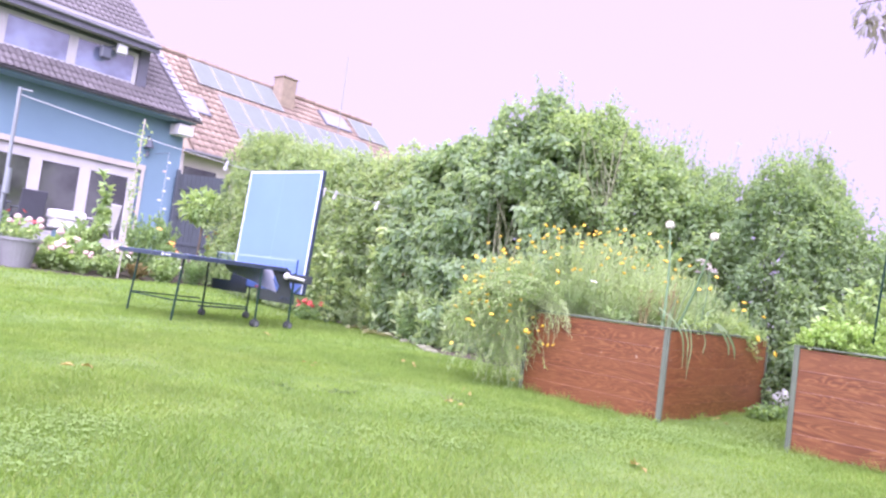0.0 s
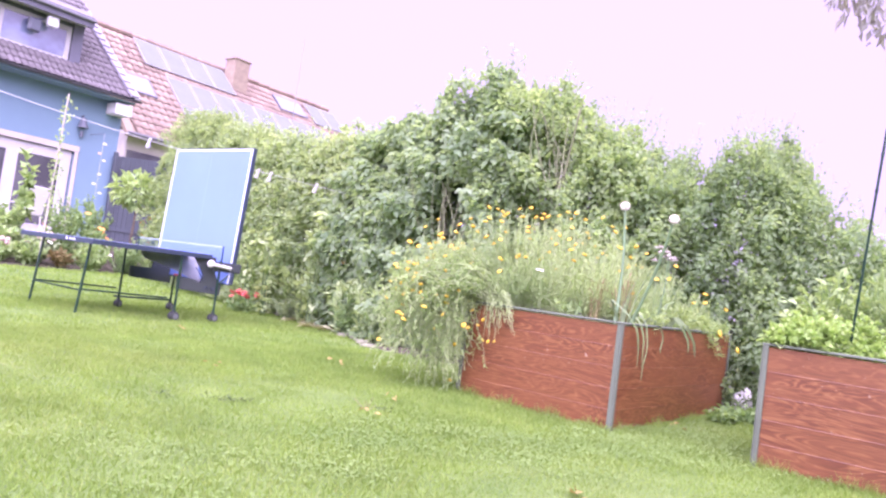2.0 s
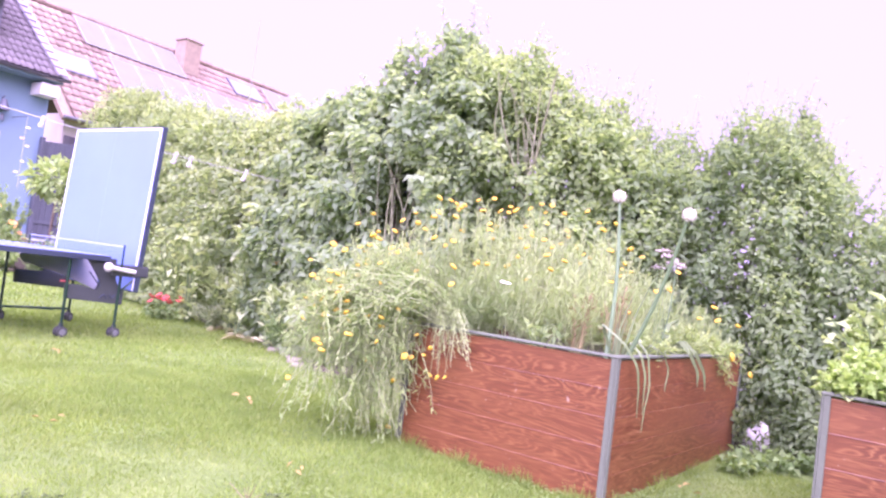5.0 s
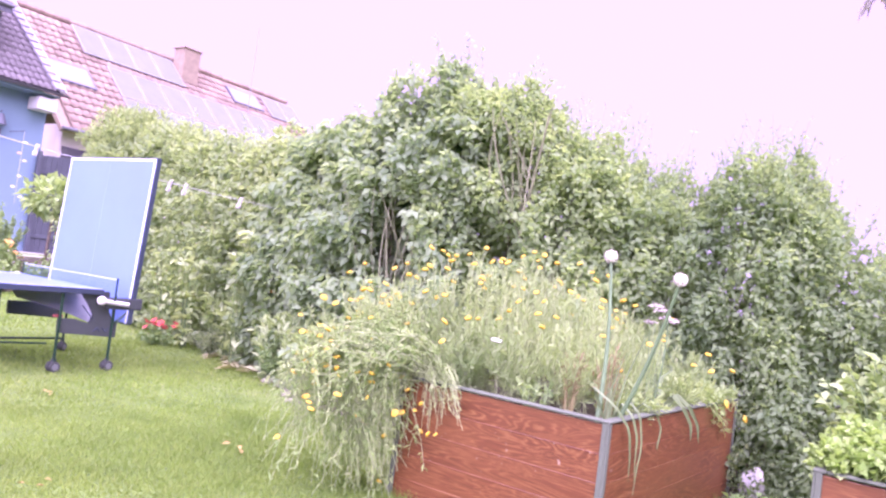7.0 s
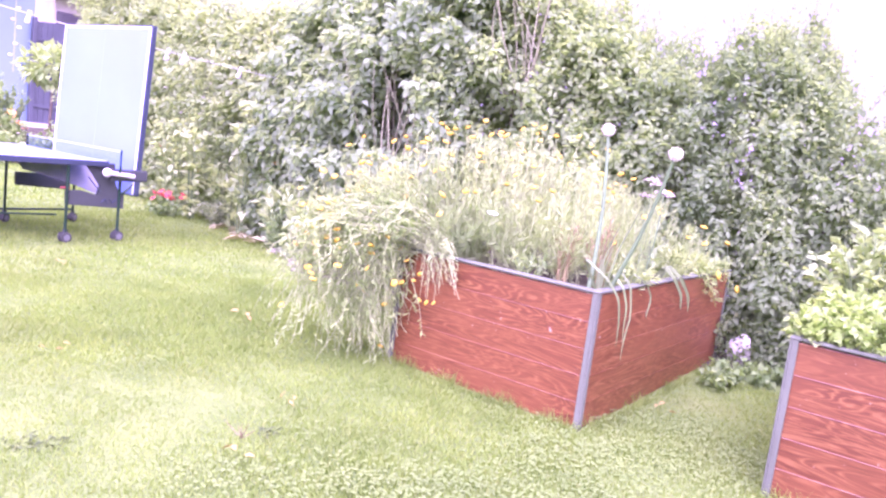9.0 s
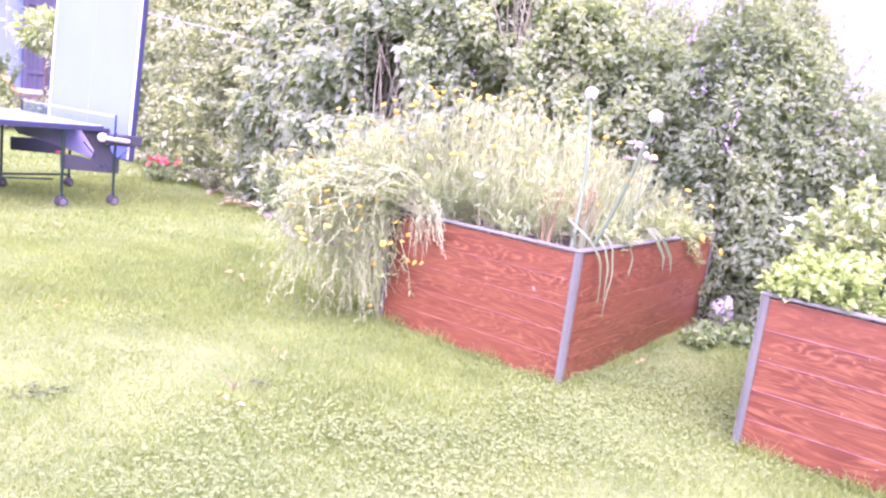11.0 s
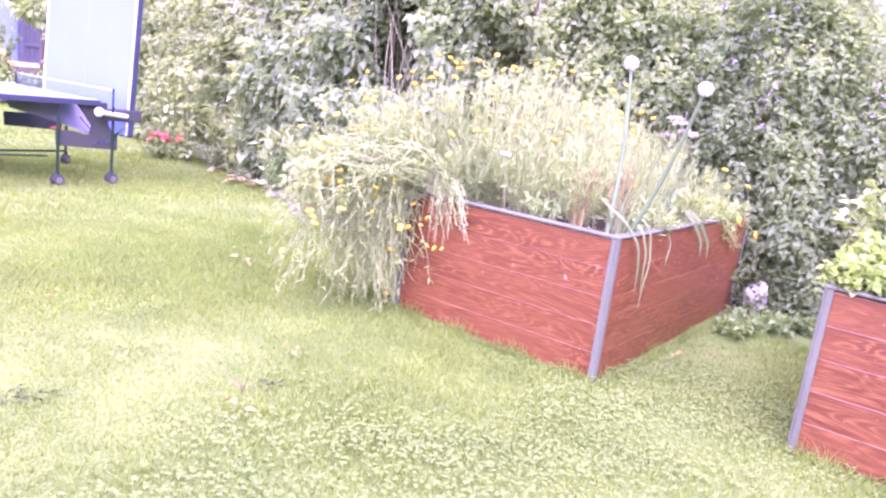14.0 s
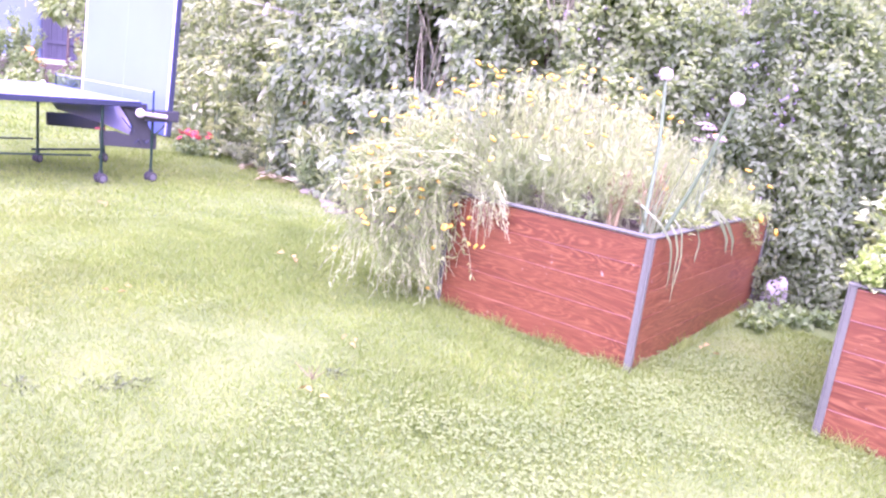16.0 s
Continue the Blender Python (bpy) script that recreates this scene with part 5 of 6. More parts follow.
ONION_A = [(((0, 0, 0), (-0.16, 0.02, 0.20), (-0.10, -0.08, Z0 + 0.06), (-0.02, -0.13, Z0 - 0.05), (0.02, -0.13, Z0 - 0.18), (0.03, -0.13, Z0 - 0.30)), 0.0085),
           (((0.05, 0, 0), (0.06, -0.04, Z0 + 0.06), (0.05, -0.11, Z0 + 0.01), (0.09, -0.13, Z0 - 0.10), (0.09, -0.13, Z0 - 0.18), (0.10, -0.13, Z0 - 0.29)), 0.007),
           (((0.10, 0, 0), (0.13, -0.05, Z0 + 0.07), (0.145, -0.11, Z0 + 0.01), (0.16, -0.13, Z0 - 0.15), (0.12, -0.13, Z0 - 0.27), (0.11, -0.13, Z0 - 0.38)), 0.006),
           (((0.25, 0, 0), (0.30, -0.05, Z0 + 0.05), (0.34, -0.12, Z0 + 0.01), (0.41, -0.13, Z0 - 0.08), (0.375, -0.13, Z0 - 0.17), (0.39, -0.13, Z0 - 0.19)), 0.006),
           (((0, 0, 0), (0.06, 0.02, 0.18), (0.12, 0.0, 0.34)), 0.007), (((0.03, 0.03, 0), (0.10, 0.05, 0.2), (0.2, 0.02, 0.36)), 0.007),
           (((0.02, 0.0, 0), (0.04, 0.0, 0.14), (0.05, -0.02, 0.26)), 0.007), (((0.05, 0.0, 0), (0.14, -0.02, 0.25), (0.24, -0.06, 0.46)), 0.007)]
onion_tuft(0.20, 0.10, ONION_A, "onion leaves drooping over the grey rail")
onion_tuft(0.85, 0.08, [(((0, 0, 0), (0.02, -0.06, Z0 + 0.08), (0.08, -0.11, Z0 + 0.01), (0.18, -0.13, Z0 - 0.09), (0.20, -0.13, Z0 - 0.18)), 0.020),
                        (((0.04, 0, 0), (0.1, -0.05, Z0 + 0.08), (0.18, -0.11, Z0 + 0.01), (0.30, -0.13, Z0 - 0.10), (0.35, -0.13, Z0 - 0.21)), 0.022),
                        (((0, 0.02, 0), (-0.04, 0.02, 0.2), (-0.12, 0.0, 0.3)), 0.016), (((0.02, 0.02, 0), (0.1, 0.04, 0.22), (0.22, 0.02, 0.26)), 0.018)], "broad green leaves leaning over the grey rail")


def flopped_flower():
    """A tickseed stem lying over the rail, its yellow buttons outside the bed."""
    o = np.array(in_bed(1.35, 0.08))
    fp = thing("flopped_tickseed", pose(*o, 0, 0, BED1_TURN), "feathery stem with yellow buttons lying over the rail", "flowering plant", "plants in the raised bed")
    rng = np.random.default_rng(37)
    for end, head in (((0.36, -0.11, Z0 - 0.01), True), ((0.83, -0.12, Z0 - 0.14), True), ((0.43, -0.11, Z0 - 0.18), False), ((0.25, -0.12, Z0 - 0.10), False)):
        t = np.linspace(0, 1, 9)[:, None]
        e = np.array(end)
        c = np.array([e[0] * 0.45, -0.10, Z0 + 0.12])
        path = 2 * c * t * (1 - t) + e * t ** 2
        part("stalk", strand_mesh(path[None], np.array([0.003])), M_STEMPALE, fp)
        i = rng.integers(3, 9, 70)
        q = path[i] + rng.normal(size=(70, 3)) * 0.012
        part("foliage", leaf_mesh(q, rng.normal(size=q.shape) + np.array([0.4, -0.2, -0.5]), rng.normal(size=q.shape) + np.array([0, 0, 1]), 0.05, 0.008), M_HANG, fp)
        if head:
            part("flower_head", YELLOW_HEAD, None, fp, m=pose(*(e + np.array([0, -0.012, 0])), 75, 0, 0) @ Matrix.Diagonal((0.03, 0.03, 0.03, 1)))


flopped_flower()
dz = thing("daisy_plant", pose(*in_bed(0.10, 0.68)), "single white flower on a thin stalk", "flowering plant", "plants in the raised bed")
part("stalk", strand_mesh((np.array([-0.09, -0.045, 0.335]) * np.linspace(0, 1, 8)[:, None])[None], np.array([0.003])), M_STEMPALE, dz)
part("flower_head", WHITE_HEAD, None, dz, m=pose(-0.09, -0.05, 0.338, 14, 6, -25) @ Matrix.Diagonal((0.032, 0.032, 0.032, 1)))


M_YARROW = plain("yarrow_floret", (0.66, 0.60, 0.55), 0.7, 0, 0.1)


def yarrow():
    o = Vector((7.08, 6.02, SOIL))
    ya = thing("yarrow_plant", pose(*o), "yarrow with flat white flower plates", "flowering plant")
    rng = np.random.default_rng(31)
    for x, y, z, r in ((0.0, 0.0, 0.62, 0.045), (0.07, 0.02, 0.60, 0.04), (0.04, -0.05, 0.56, 0.045), (0.10, -0.03, 0.545, 0.035), (0.02, 0.05, 0.53, 0.03)):
        t = np.linspace(0, 1, 6)[:, None]
        part("stalk", strand_mesh((np.array([x, y, z]) * np.array([1, 1, 1]) * t)[None], np.array([0.003])), M_STEM, ya)
        n = 60
        a, rr = rng.uniform(0, 6.28, n), r * np.sqrt(rng.random(n))
        p = np.stack([x + np.cos(a) * rr, y + np.sin(a) * rr, z + rng.normal(size=n) * 0.003], 1)
        part("flower_plate", leaf_mesh(p, rng.normal(size=(n, 3)) * np.array([1, 1, 0.3]), np.tile([0, 0, 1.0], (n, 1)), 0.016, 0.014), M_YARROW, ya)


yarrow()
for i, (x, y, h) in enumerate(((1.15, 0.12, 0.25), (1.55, 0.1, 0.22), (1.9, 0.12, 0.16), (0.5, 0.12, 0.2))):
    herb("chamomile_plant", in_bed(x, y), 0.2, h, 24, 500, 0.06, 0.009, M_FEATHER, "low feathery herb at the edge of the raised bed", 150 + i, "plant", "low herbs", 1, YELLOW_HEAD, 0.017, leaf_up=0.4)

# ---- plants of the second raised bed ----
B2 = pose(BED2[0], BED2[1], 0, 0, 0, BED2_TURN)


def salad_bed():
    for i, (x, y, r, h) in enumerate(((0.13, -0.10, 0.16, 0.20), (0.15, -0.30, 0.20, 0.26), (0.32, -0.16, 0.22, 0.29), (0.36, -0.40, 0.22, 0.29), (0.62, -0.24, 0.2, 0.26), (0.16, -0.55, 0.14, 0.12))):
        herb("salad_plant", B2 @ Vector((x, y, SOIL)), r, h, 70, 1900, 0.036, 0.032, M_SALAD, "bright yellow-green curly salad in the raised bed", 200 + i, "salad", "salad plants", lean=0.55, leaf_up=0.5)
    for i, (x, y, r, h) in enumerate(((0.75, -0.55, 0.26, 0.62), (0.85, -0.95, 0.3, 0.70), (1.2, -0.4, 0.3, 0.55), (0.45, -1.1, 0.3, 0.62))):
        herb("carrot_plant", B2 @ Vector((x, y, SOIL)), r, h, 44, 1500, 0.07, 0.014, M_PALELEAF, "feathery green carrot tops in the raised bed", 220 + i, "vegetable plant", "carrot plants", lean=0.35, leaf_up=0.5)
    for i, (x, y, r, h) in enumerate(((0.95, -0.15, 0.32, 0.55), (1.15, -0.75, 0.35, 0.72), (0.55, -0.80, 0.25, 0.40))):
        herb("courgette_plant", B2 @ Vector((x, y, SOIL)), r, h, 34, 900, 0.07, 0.04, M_PALELEAF, "courgette plant with many pale green leaves", 230 + i, "vegetable plant", "courgette plants", leaf_up=0.1, stem_r=0.006)
    stake = thing("plant_stake", B2 @ pose(0.16, -0.40, SOIL - 0.05), "thin dark green plant stake leaning in the bed", "plant stake")
    part("rod", rod(bmesh.new(), (0, 0, 0), (-0.12, -0.10, 1.35), 0.007, sides=8), M_STEEL, stake)
    for k in range(6):
        z = 0.2 + 0.2 * k
        part("ridge", rod(bmesh.new(), (-0.12 * z / 1.35, -0.10 * z / 1.35, z), (-0.12 * (z + .02) / 1.35, -0.10 * (z + .02) / 1.35, z + 0.02), 0.009, sides=8), M_STEEL, stake)


salad_bed()

# ---- border at the foot of the hedge ----
def soil_strip(name, rows, label, rise=0.05):
    """Bare earth between two edges, slightly mounded: rows of (x0, y0, x1, y1)."""
    n = 8
    v = []
    rng = np.random.default_rng(9)
    for x0, y0, x1, y1 in rows:
        for i in range(n + 1):
            f = i / n
            x, y = x0 + (x1 - x0) * f, y0 + (y1 - y0) * f
            v.append((x, y, ground_z(x, y) - 0.02 + rise * math.sin(math.pi * f) ** 0.5 + 0.015 * rng.random()))
    m = n + 1
    idx = np.arange(len(rows) * m).reshape(len(rows), m)
    f = np.stack([idx[:-1, :-1], idx[:-1, 1:], idx[1:, 1:], idx[1:, :-1]], -1).reshape(-1, 4)
    tagged(part(name, raw_mesh(np.array(v), f), M_SOIL), label, "soil", kind="structure")


def border_x(y):
    return 6.40 + 0.10 * math.sin(y * 1.3) + max(0.0, 9.3 - y) * 0.55


soil_strip("hedge_border", [(border_x(y), y, border_x(y) + 1.4, y + 0.6) for y in np.arange(6.2, 14.6, 0.3)], "dark earth strip under the hedge")
soil_strip("flower_border", [(*(P0 + GA * s + GV * (-5.55 + 0.2 * math.sin(s * 1.7)))[:2], *(P0 + GA * s + GV * -2.5)[:2]) for s in np.arange(-8.5, 1.6, 0.35)], "earth of the flower border before the terrace")


def stone_mesh(seed):
    rng = random.Random(seed)
    bm = bmesh.new()
    bmesh.ops.create_icosphere(bm, subdivisions=2, radius=1)
    for v in bm.verts:
        v.co *= 1 + 0.14 * noise.noise(v.co * 1.6 + Vector((seed * 7.0, 0, 0)))
        v.co.z = max(-0.5, min(0.75, v.co.z))
    me = finish(bm, True)
    me.materials.append(M_STONE)
    return me


STONES = [stone_mesh(i) for i in range(4)]
rng_s = random.Random(12)
for y in np.arange(9.4, 13.4, 0.24):
    x = border_x(y) + rng_s.uniform(-0.05, 0.05)
    a, b, c = rng_s.uniform(0.06, 0.12), rng_s.uniform(0.05, 0.09), rng_s.uniform(0.03, 0.055)
    tagged(part("edging_stone", rng_s.choice(STONES), None, m=pose(x, y, ground_z(x, y) + c * 0.25, 0, 0, rng_s.uniform(0, 360)) @ Matrix.Diagonal((a, b, c, 1))), "weathered grey edging stone beside the lawn", "stone", "edging stones")


def litter(name, at, n, spread, length, width, material, label, seed, category="leaf litter"):
    """Loose fallen leaves lying in a patch."""
    rng = np.random.default_rng(seed)
    p = np.stack([rng.normal(size=n) * spread[0], rng.normal(size=n) * spread[1], rng.uniform(0.015, 0.045, n)], 1)
    along = np.stack([rng.normal(size=n), rng.normal(size=n), rng.normal(size=n) * 0.15], 1)
    up = np.stack([rng.normal(size=n) * 0.3, rng.normal(size=n) * 0.3, np.ones(n)], 1)
    s = length * rng.uniform(0.6, 1.2, n)
    tagged(part(name, leaf_mesh(p, along, up, s, s * width / length), material, m=pose(at[0], at[1], ground_z(at[0], at[1]) + 0.01)), label, category, kind="stuff")


M_FALLEN = leafy("fallen_leaf", (0.31, 0.24, 0.085), (0.42, 0.33, 0.13), amount=0.2)
M_PALEDRY = leafy("pale_dry_leaf", (0.36, 0.35, 0.20), (0.50, 0.49, 0.31), amount=0.2)
litter("withered_leaves", (6.40, 11.45), 90, (0.14, 0.42), 0.22, 0.07, M_PALEDRY, "withered pale iris leaves on the border", 41)
litter("withered_leaves", (6.50, 12.2), 30, (0.08, 0.25), 0.18, 0.05, M_DRYLEAF, "withered pale leaves on the border", 42)
for i, (x, y, s) in enumerate(((5.41, 7.785, 0.07), (4.862, 5.711, 0.07), (5.153, 4.293, 0.10), (2.71, 6.16, 0.08), (7.24, 5.80, 0.06), (4.3, 7.1, 0.05), (5.2, 6.2, 0.04), (4.4, 9.3, 0.06))):
    litter("fallen_leaf", (x, y), 3, (0.03, 0.03), s, s * 0.45, M_FALLEN, "yellowed fallen leaf lying on the lawn", 50 + i, "fallen leaf")

G = lambda x, y: (x, y, ground_z(x, y))
M_WEED = leafy("weed_leaf", (0.075, 0.115, 0.05), (0.13, 0.185, 0.08), amount=0.3, tip=(0.22, 0.27, 0.12))
for i, (x, y, r) in enumerate(((4.14, 6.02, 0.11), (4.22, 5.98, 0.08), (3.85, 6.05, 0.08), (5.02, 5.93, 0.05))):
    herb("lawn_weed", G(x, y), r, 0.03, 14, 46, 0.035, 0.011, M_WEED, "flat dark weed growing in the lawn", 350 + i, "weed", "lawn weeds", lean=0.5, leaf_up=0.15, stem_r=0.0015)
tw = thing("dry_grass_tuft", pose(*G(4.92, 5.91)), "small pale dry tuft standing in the lawn", "grass tuft")
rt = np.random.default_rng(360)
ends = np.stack([rt.normal(size=7) * 0.05, rt.normal(size=7) * 0.05, rt.uniform(0.03, 0.09, 7)], 1)
part("stalks", strand_mesh(ends[:, None] * np.linspace(0, 1, 5)[None, :, None], 0.003), plain("straw", (0.27, 0.235, 0.125), 0.8), tw)
M_HOLLY = leafy("hollyhock_leaf", (0.36, 0.46, 0.23), (0.50, 0.59, 0.36), amount=0.4)
herb("geranium", G(5.74, 12.72), 0.24, 0.24, 26, 300, 0.06, 0.05, M_HERB, "red geranium in the border beside the lawn", 300, "flowering plant", "", 9, RED_HEAD, 0.05)
herb("geranium", G(5.7, 14.6), 0.25, 0.75, 20, 200, 0.07, 0.05, M_HERB, "tall plant with red and pink blossoms", 301, "flowering plant", "", 5, RED_HEAD, 0.06)
herb("lavender_bush", G(6.25, 12.10), 0.30, 0.36, 60, 1500, 0.06, 0.014, M_GREYLEAF, "grey-green cushion bush in the border", 302, "shrub", leaf_up=0.6)
herb("lavender_bush", G(6.55, 10.4), 0.3, 0.4, 50, 900, 0.08, 0.02, M_HERB, "low green bush in the border", 303, "shrub")
herb("hollyhock", G(6.28, 11.3), 0.22, 1.6, 8, 170, 0.14, 0.09, M_HOLLY, "tall hollyhock with large pale leaves before the hedge", 304, "flowering plant", "hollyhocks", lean=0.15, leaf_up=-0.1, stem_r=0.008)
herb("hollyhock", G(5.99, 12.55), 0.2, 1.32, 9, 160, 0.13, 0.08, M_HOLLY, "tall hollyhock with pale leaves before the hedge", 305, "flowering plant", "hollyhocks", lean=0.15, leaf_up=-0.1, stem_r=0.008)
herb("hollyhock", G(5.90, 13.40), 0.22, 1.42, 9, 150, 0.13, 0.08, M_HOLLY, "tall hollyhock with pale leaves before the hedge", 308, "flowering plant", "hollyhocks", lean=0.15, leaf_up=-0.1, stem_r=0.008)
for i, (x, y, h) in enumerate(((6.42, 10.55, 0.75), (6.50, 9.95, 0.85), (6.33, 11.75, 0.7), (6.62, 9.45, 0.7), (6.28, 12.3, 0.9), (6.55, 11.15, 1.25))):
    herb("border_lily", G(x, y), 0.17, h, 16, 240, 0.13, 0.035, M_HOLLY, "upright pale green border plant before the hedge", 330 + i, "plant", "border lilies", lean=0.2, leaf_up=0.5, stem_r=0.005)
herb("iris_plant", G(6.65, 9.7), 0.3, 0.5, 40, 160, 0.2, 0.035, M_PALELEAF, "pale green plant at the foot of the hedge", 306, "plant", leaf_up=0.6)
herb("rose_plant", G(6.62, 11.0), 0.26, 0.95, 14, 260, 0.08, 0.045, M_HERB, "rose bush with one peach blossom", 307, "shrub", "", 3, ORANGE_HEAD, 0.05)
M_LOWLEAF = leafy("strawberry_leaf", (0.165, 0.265, 0.105), (0.245, 0.355, 0.15), rough=0.75, amount=0.4, tip=(0.28, 0.39, 0.18))
for i, (x, y) in enumerate(((8.24, 6.24), (8.46, 6.20), (8.10, 6.20), (8.44, 6.36), (8.66, 6.16))):
    herb("strawberry_plant", G(x - 0.1, y - 0.12), 0.14, 0.14, 24, 90, 0.06, 0.046, M_LOWLEAF, "low leafy plant between bed and hedge", 310 + i, "plant", "low plants by the hedge", leaf_up=0.0)

# unseen tall hedge, added to close the garden behind and darken the panes' reflections
bh = thing("unseen_rear_hedge", pose(3.0, -6.5, 0), "unseen tall hedge added to give the house glass dark reflections", "hedge")
rb = np.random.default_rng(66)
nb = 9000
pb = np.stack([rb.uniform(-14, 14, nb), rb.normal(size=nb) * 0.12 + np.where(rb.random(nb) < 0.5, -0.5, 0.5), rb.uniform(0.05, 4.2, nb)], 1)
part("hedge_core", boxed((-14, -0.45, -0.05), (14, 0.45, 4.0), 0.1), M_BARK, bh)
part("crown", leaf_mesh(pb, rb.normal(size=(nb, 3)), rb.normal(size=(nb, 3)) + np.array([0, 0, 1]), 0.22, 0.14), M_LEAF_D, bh)

# made-up white lump in place of daylight shining through the hedge foot
ws = thing("bright_gap_blob", pose(8.62, 6.42, 0, 0, 0, 40), "rough white blob standing in for bright daylight in a hedge gap", "stone")
bm = bmesh.new()
bmesh.ops.create_icosphere(bm, subdivisions=3, radius=1)
for v in bm.verts:
    v.co *= 1 + 0.55 * noise.noise(v.co * 1.3) + 0.25 * noise.noise(v.co * 3.5)
    v.co = Vector((v.co.x * 0.05, v.co.y * 0.075, 0.09 + v.co.z * 0.13))
part("stone_body", finish(bm, True), plain("gap_light_white", (0.64, 0.625, 0.60), 0.85, 0, 0.1, 30, 12, 0.8, 0.02), ws)
# leaves before it take the dark weed colour to look backlit
rw = np.random.default_rng(333)
nw = 300
wy = np.where(rw.random(nw) < 0.6, rw.uniform(0.0, 0.16, nw), rw.uniform(-0.15, 0.0, nw))
wz = np.where(rw.random(nw) < 0.55, rw.uniform(-0.02, 0.13, nw), rw.uniform(0.10, 0.36, nw))
wp = np.stack([rw.uniform(-0.22, -0.065, nw), wy, wz], 1)
tagged(part("overgrowth", leaf_mesh(wp, rw.normal(size=(nw, 3)), rw.normal(size=(nw, 3)), 0.045, 0.018), M_WEED, ws, "leaves coloured dark as backlit silhouettes before the bright gap"), kind="stuff")
# white wall added behind the hedge to brighten the gaps at its foot
gw = thing("gap_backing_wall", pose(10.6, 8.1, 0, 0, 0, -58), "low white wall added behind the hedge to brighten its gaps", "garden wall")
part("wall_face", boxed((-2.2, 0, -0.1), (2.2, 0.2, 0.75), 0.01), M_WHITE, gw)
part("wall_cap", boxed((-2.25, -0.04, 0.755), (2.25, 0.24, 0.81), 0.01), M_CREAM, gw)

# ---- clothes line ----
cl = thing("clothes_line_post", pose(1.41, 13.14, ground_z(1.41, 13.14) - 0.05), "grey steel clothes line post on the lawn", "clothes line post")
part("pole", rod(bmesh.new(), (0, 0, 0), (0, 0, 2.72), 0.026, sides=12), M_POST, cl)
part("crank_box", rod(bmesh.new(), (0.02, 0, 1.25), (0.02, 0, 1.6), 0.05, 0.04, 10), M_POST, cl, "grey tensioner")
part("hook", rod(bmesh.new(), (0, 0, 2.7), (0.16, -0.05, 2.69), 0.012, sides=8), M_POST, cl)
LINE = np.array([(1.41, 13.14, 2.66), (6.55, 11.28, 1.80)])
tt = np.linspace(0, 1, 24)
lp = LINE[0] + (LINE[1] - LINE[0]) * tt[:, None]
lp[:, 2] -= 0.10 * np.sin(tt * math.pi)
tagged(part("clothes_line", strand_mesh(lp[None], np.array([0.0055]), 6), M_ROPE), "white clothes line strung from a post into the hedge", "clothes line")
for f in (0.53, 0.785, 0.815, 0.925):
    q = np.array([np.interp(f, tt, lp[:, i]) for i in range(3)])
    bm = bmesh.new()
    box(bm, (-0.012, -0.006, -0.055), (-0.002, 0.006, 0.025), 0.002)
    box(bm, (0.002, -0.006, -0.055), (0.012, 0.006, 0.025), 0.002)
    box(bm, (-0.014, -0.012, -0.075), (0.014, 0.012, -0.04), 0.004)
    tagged(part("clothes_peg", bm, M_WHITE, m=pose(*q, 20, 0, 30) @ Matrix.Diagonal((1.5, 1.5, 1.3, 1))), "white plastic clothes peg on the line", "clothes peg", "clothes pegs")

# ---- fence between the houses ----
fn = thing("fence", grid_pose(0.44, -0.15, 0.55), "dark grey board fence with a gate between the houses", "fence")
for k in range(12):
    part("board", boxed((0.02 + 0.125 * k, 0, 0), (0.14 + 0.125 * k, 0.025, 2.42 + 0.012 * k), 0.004), M_FENCE, fn)
for k in range(3):
    part("rail", boxed((0.0, -0.03, 0.5 + 0.75 * k), (1.5, -0.001, 0.58 + 0.75 * k), 0.004), M_FENCE, fn)
for x in (-0.02, 1.5):
    part("post", boxed((x - 0.05, -0.05, -0.6), (x + 0.04, 0.05, 2.5), 0.006), M_FENCE, fn)

# ---- terrace ----
tr = bmesh.new()
box(tr, (-9.5, -2.45, 0.2), (1.2, -0.002, 0.70), 0.02)
tagged(part("terrace", tr, M_FLAGS, m=grid_pose(0, 0, 0)), "raised stone terrace before the blue house", "terrace", kind="structure")


def garden_chair(m, material, label, arm=False, white=False):
    ch = thing("garden_chair", m, label, "chair", "garden chairs")
    for x in (-0.24, 0.24):
        part("leg", rod(bmesh.new(), (x, -0.24, 0), (x, -0.22, 0.62), 0.014), M_WHITE if white else M_DARK, ch)
        part("leg", rod(bmesh.new(), (x, 0.28, 0), (x, 0.2, 0.45), 0.014), M_WHITE if white else M_DARK, ch)
        part("armrest", boxed((x - 0.025, -0.26, 0.62), (x + 0.025, 0.26, 0.645), 0.008), M_WHITE if white else M_DARK, ch)
    part("seat", boxed((-0.24, -0.25, 0.41), (0.24, 0.24, 0.44), 0.01), material, ch)
    bm = boxed((-0.25, -0.012, 0), (0.25, 0.012, 0.62), 0.01)
    part("backrest", bm, material, ch, m=pose(0, 0.24, 0.42, -12))
    return ch


M_MESH = plain("dark_mesh_fabric", (0.06, 0.06, 0.08), 0.8, 0, 0.12, 200)
garden_chair(grid_pose(-3.72, -1.55, 0.70, 175), M_MESH, "dark mesh garden chair on the terrace")
garden_chair(grid_pose(-4.3, -1.2, 0.70, 160), M_MESH, "dark mesh garden chair beside the terrace table")
garden_chair(grid_pose(-2.15, -1.5, 0.70, 200), M_WHITE, "white garden chair on the terrace", white=True)
tbl = thing("garden_table", grid_pose(-4.6, -1.0, 0.70), "dark garden table on the terrace", "table")
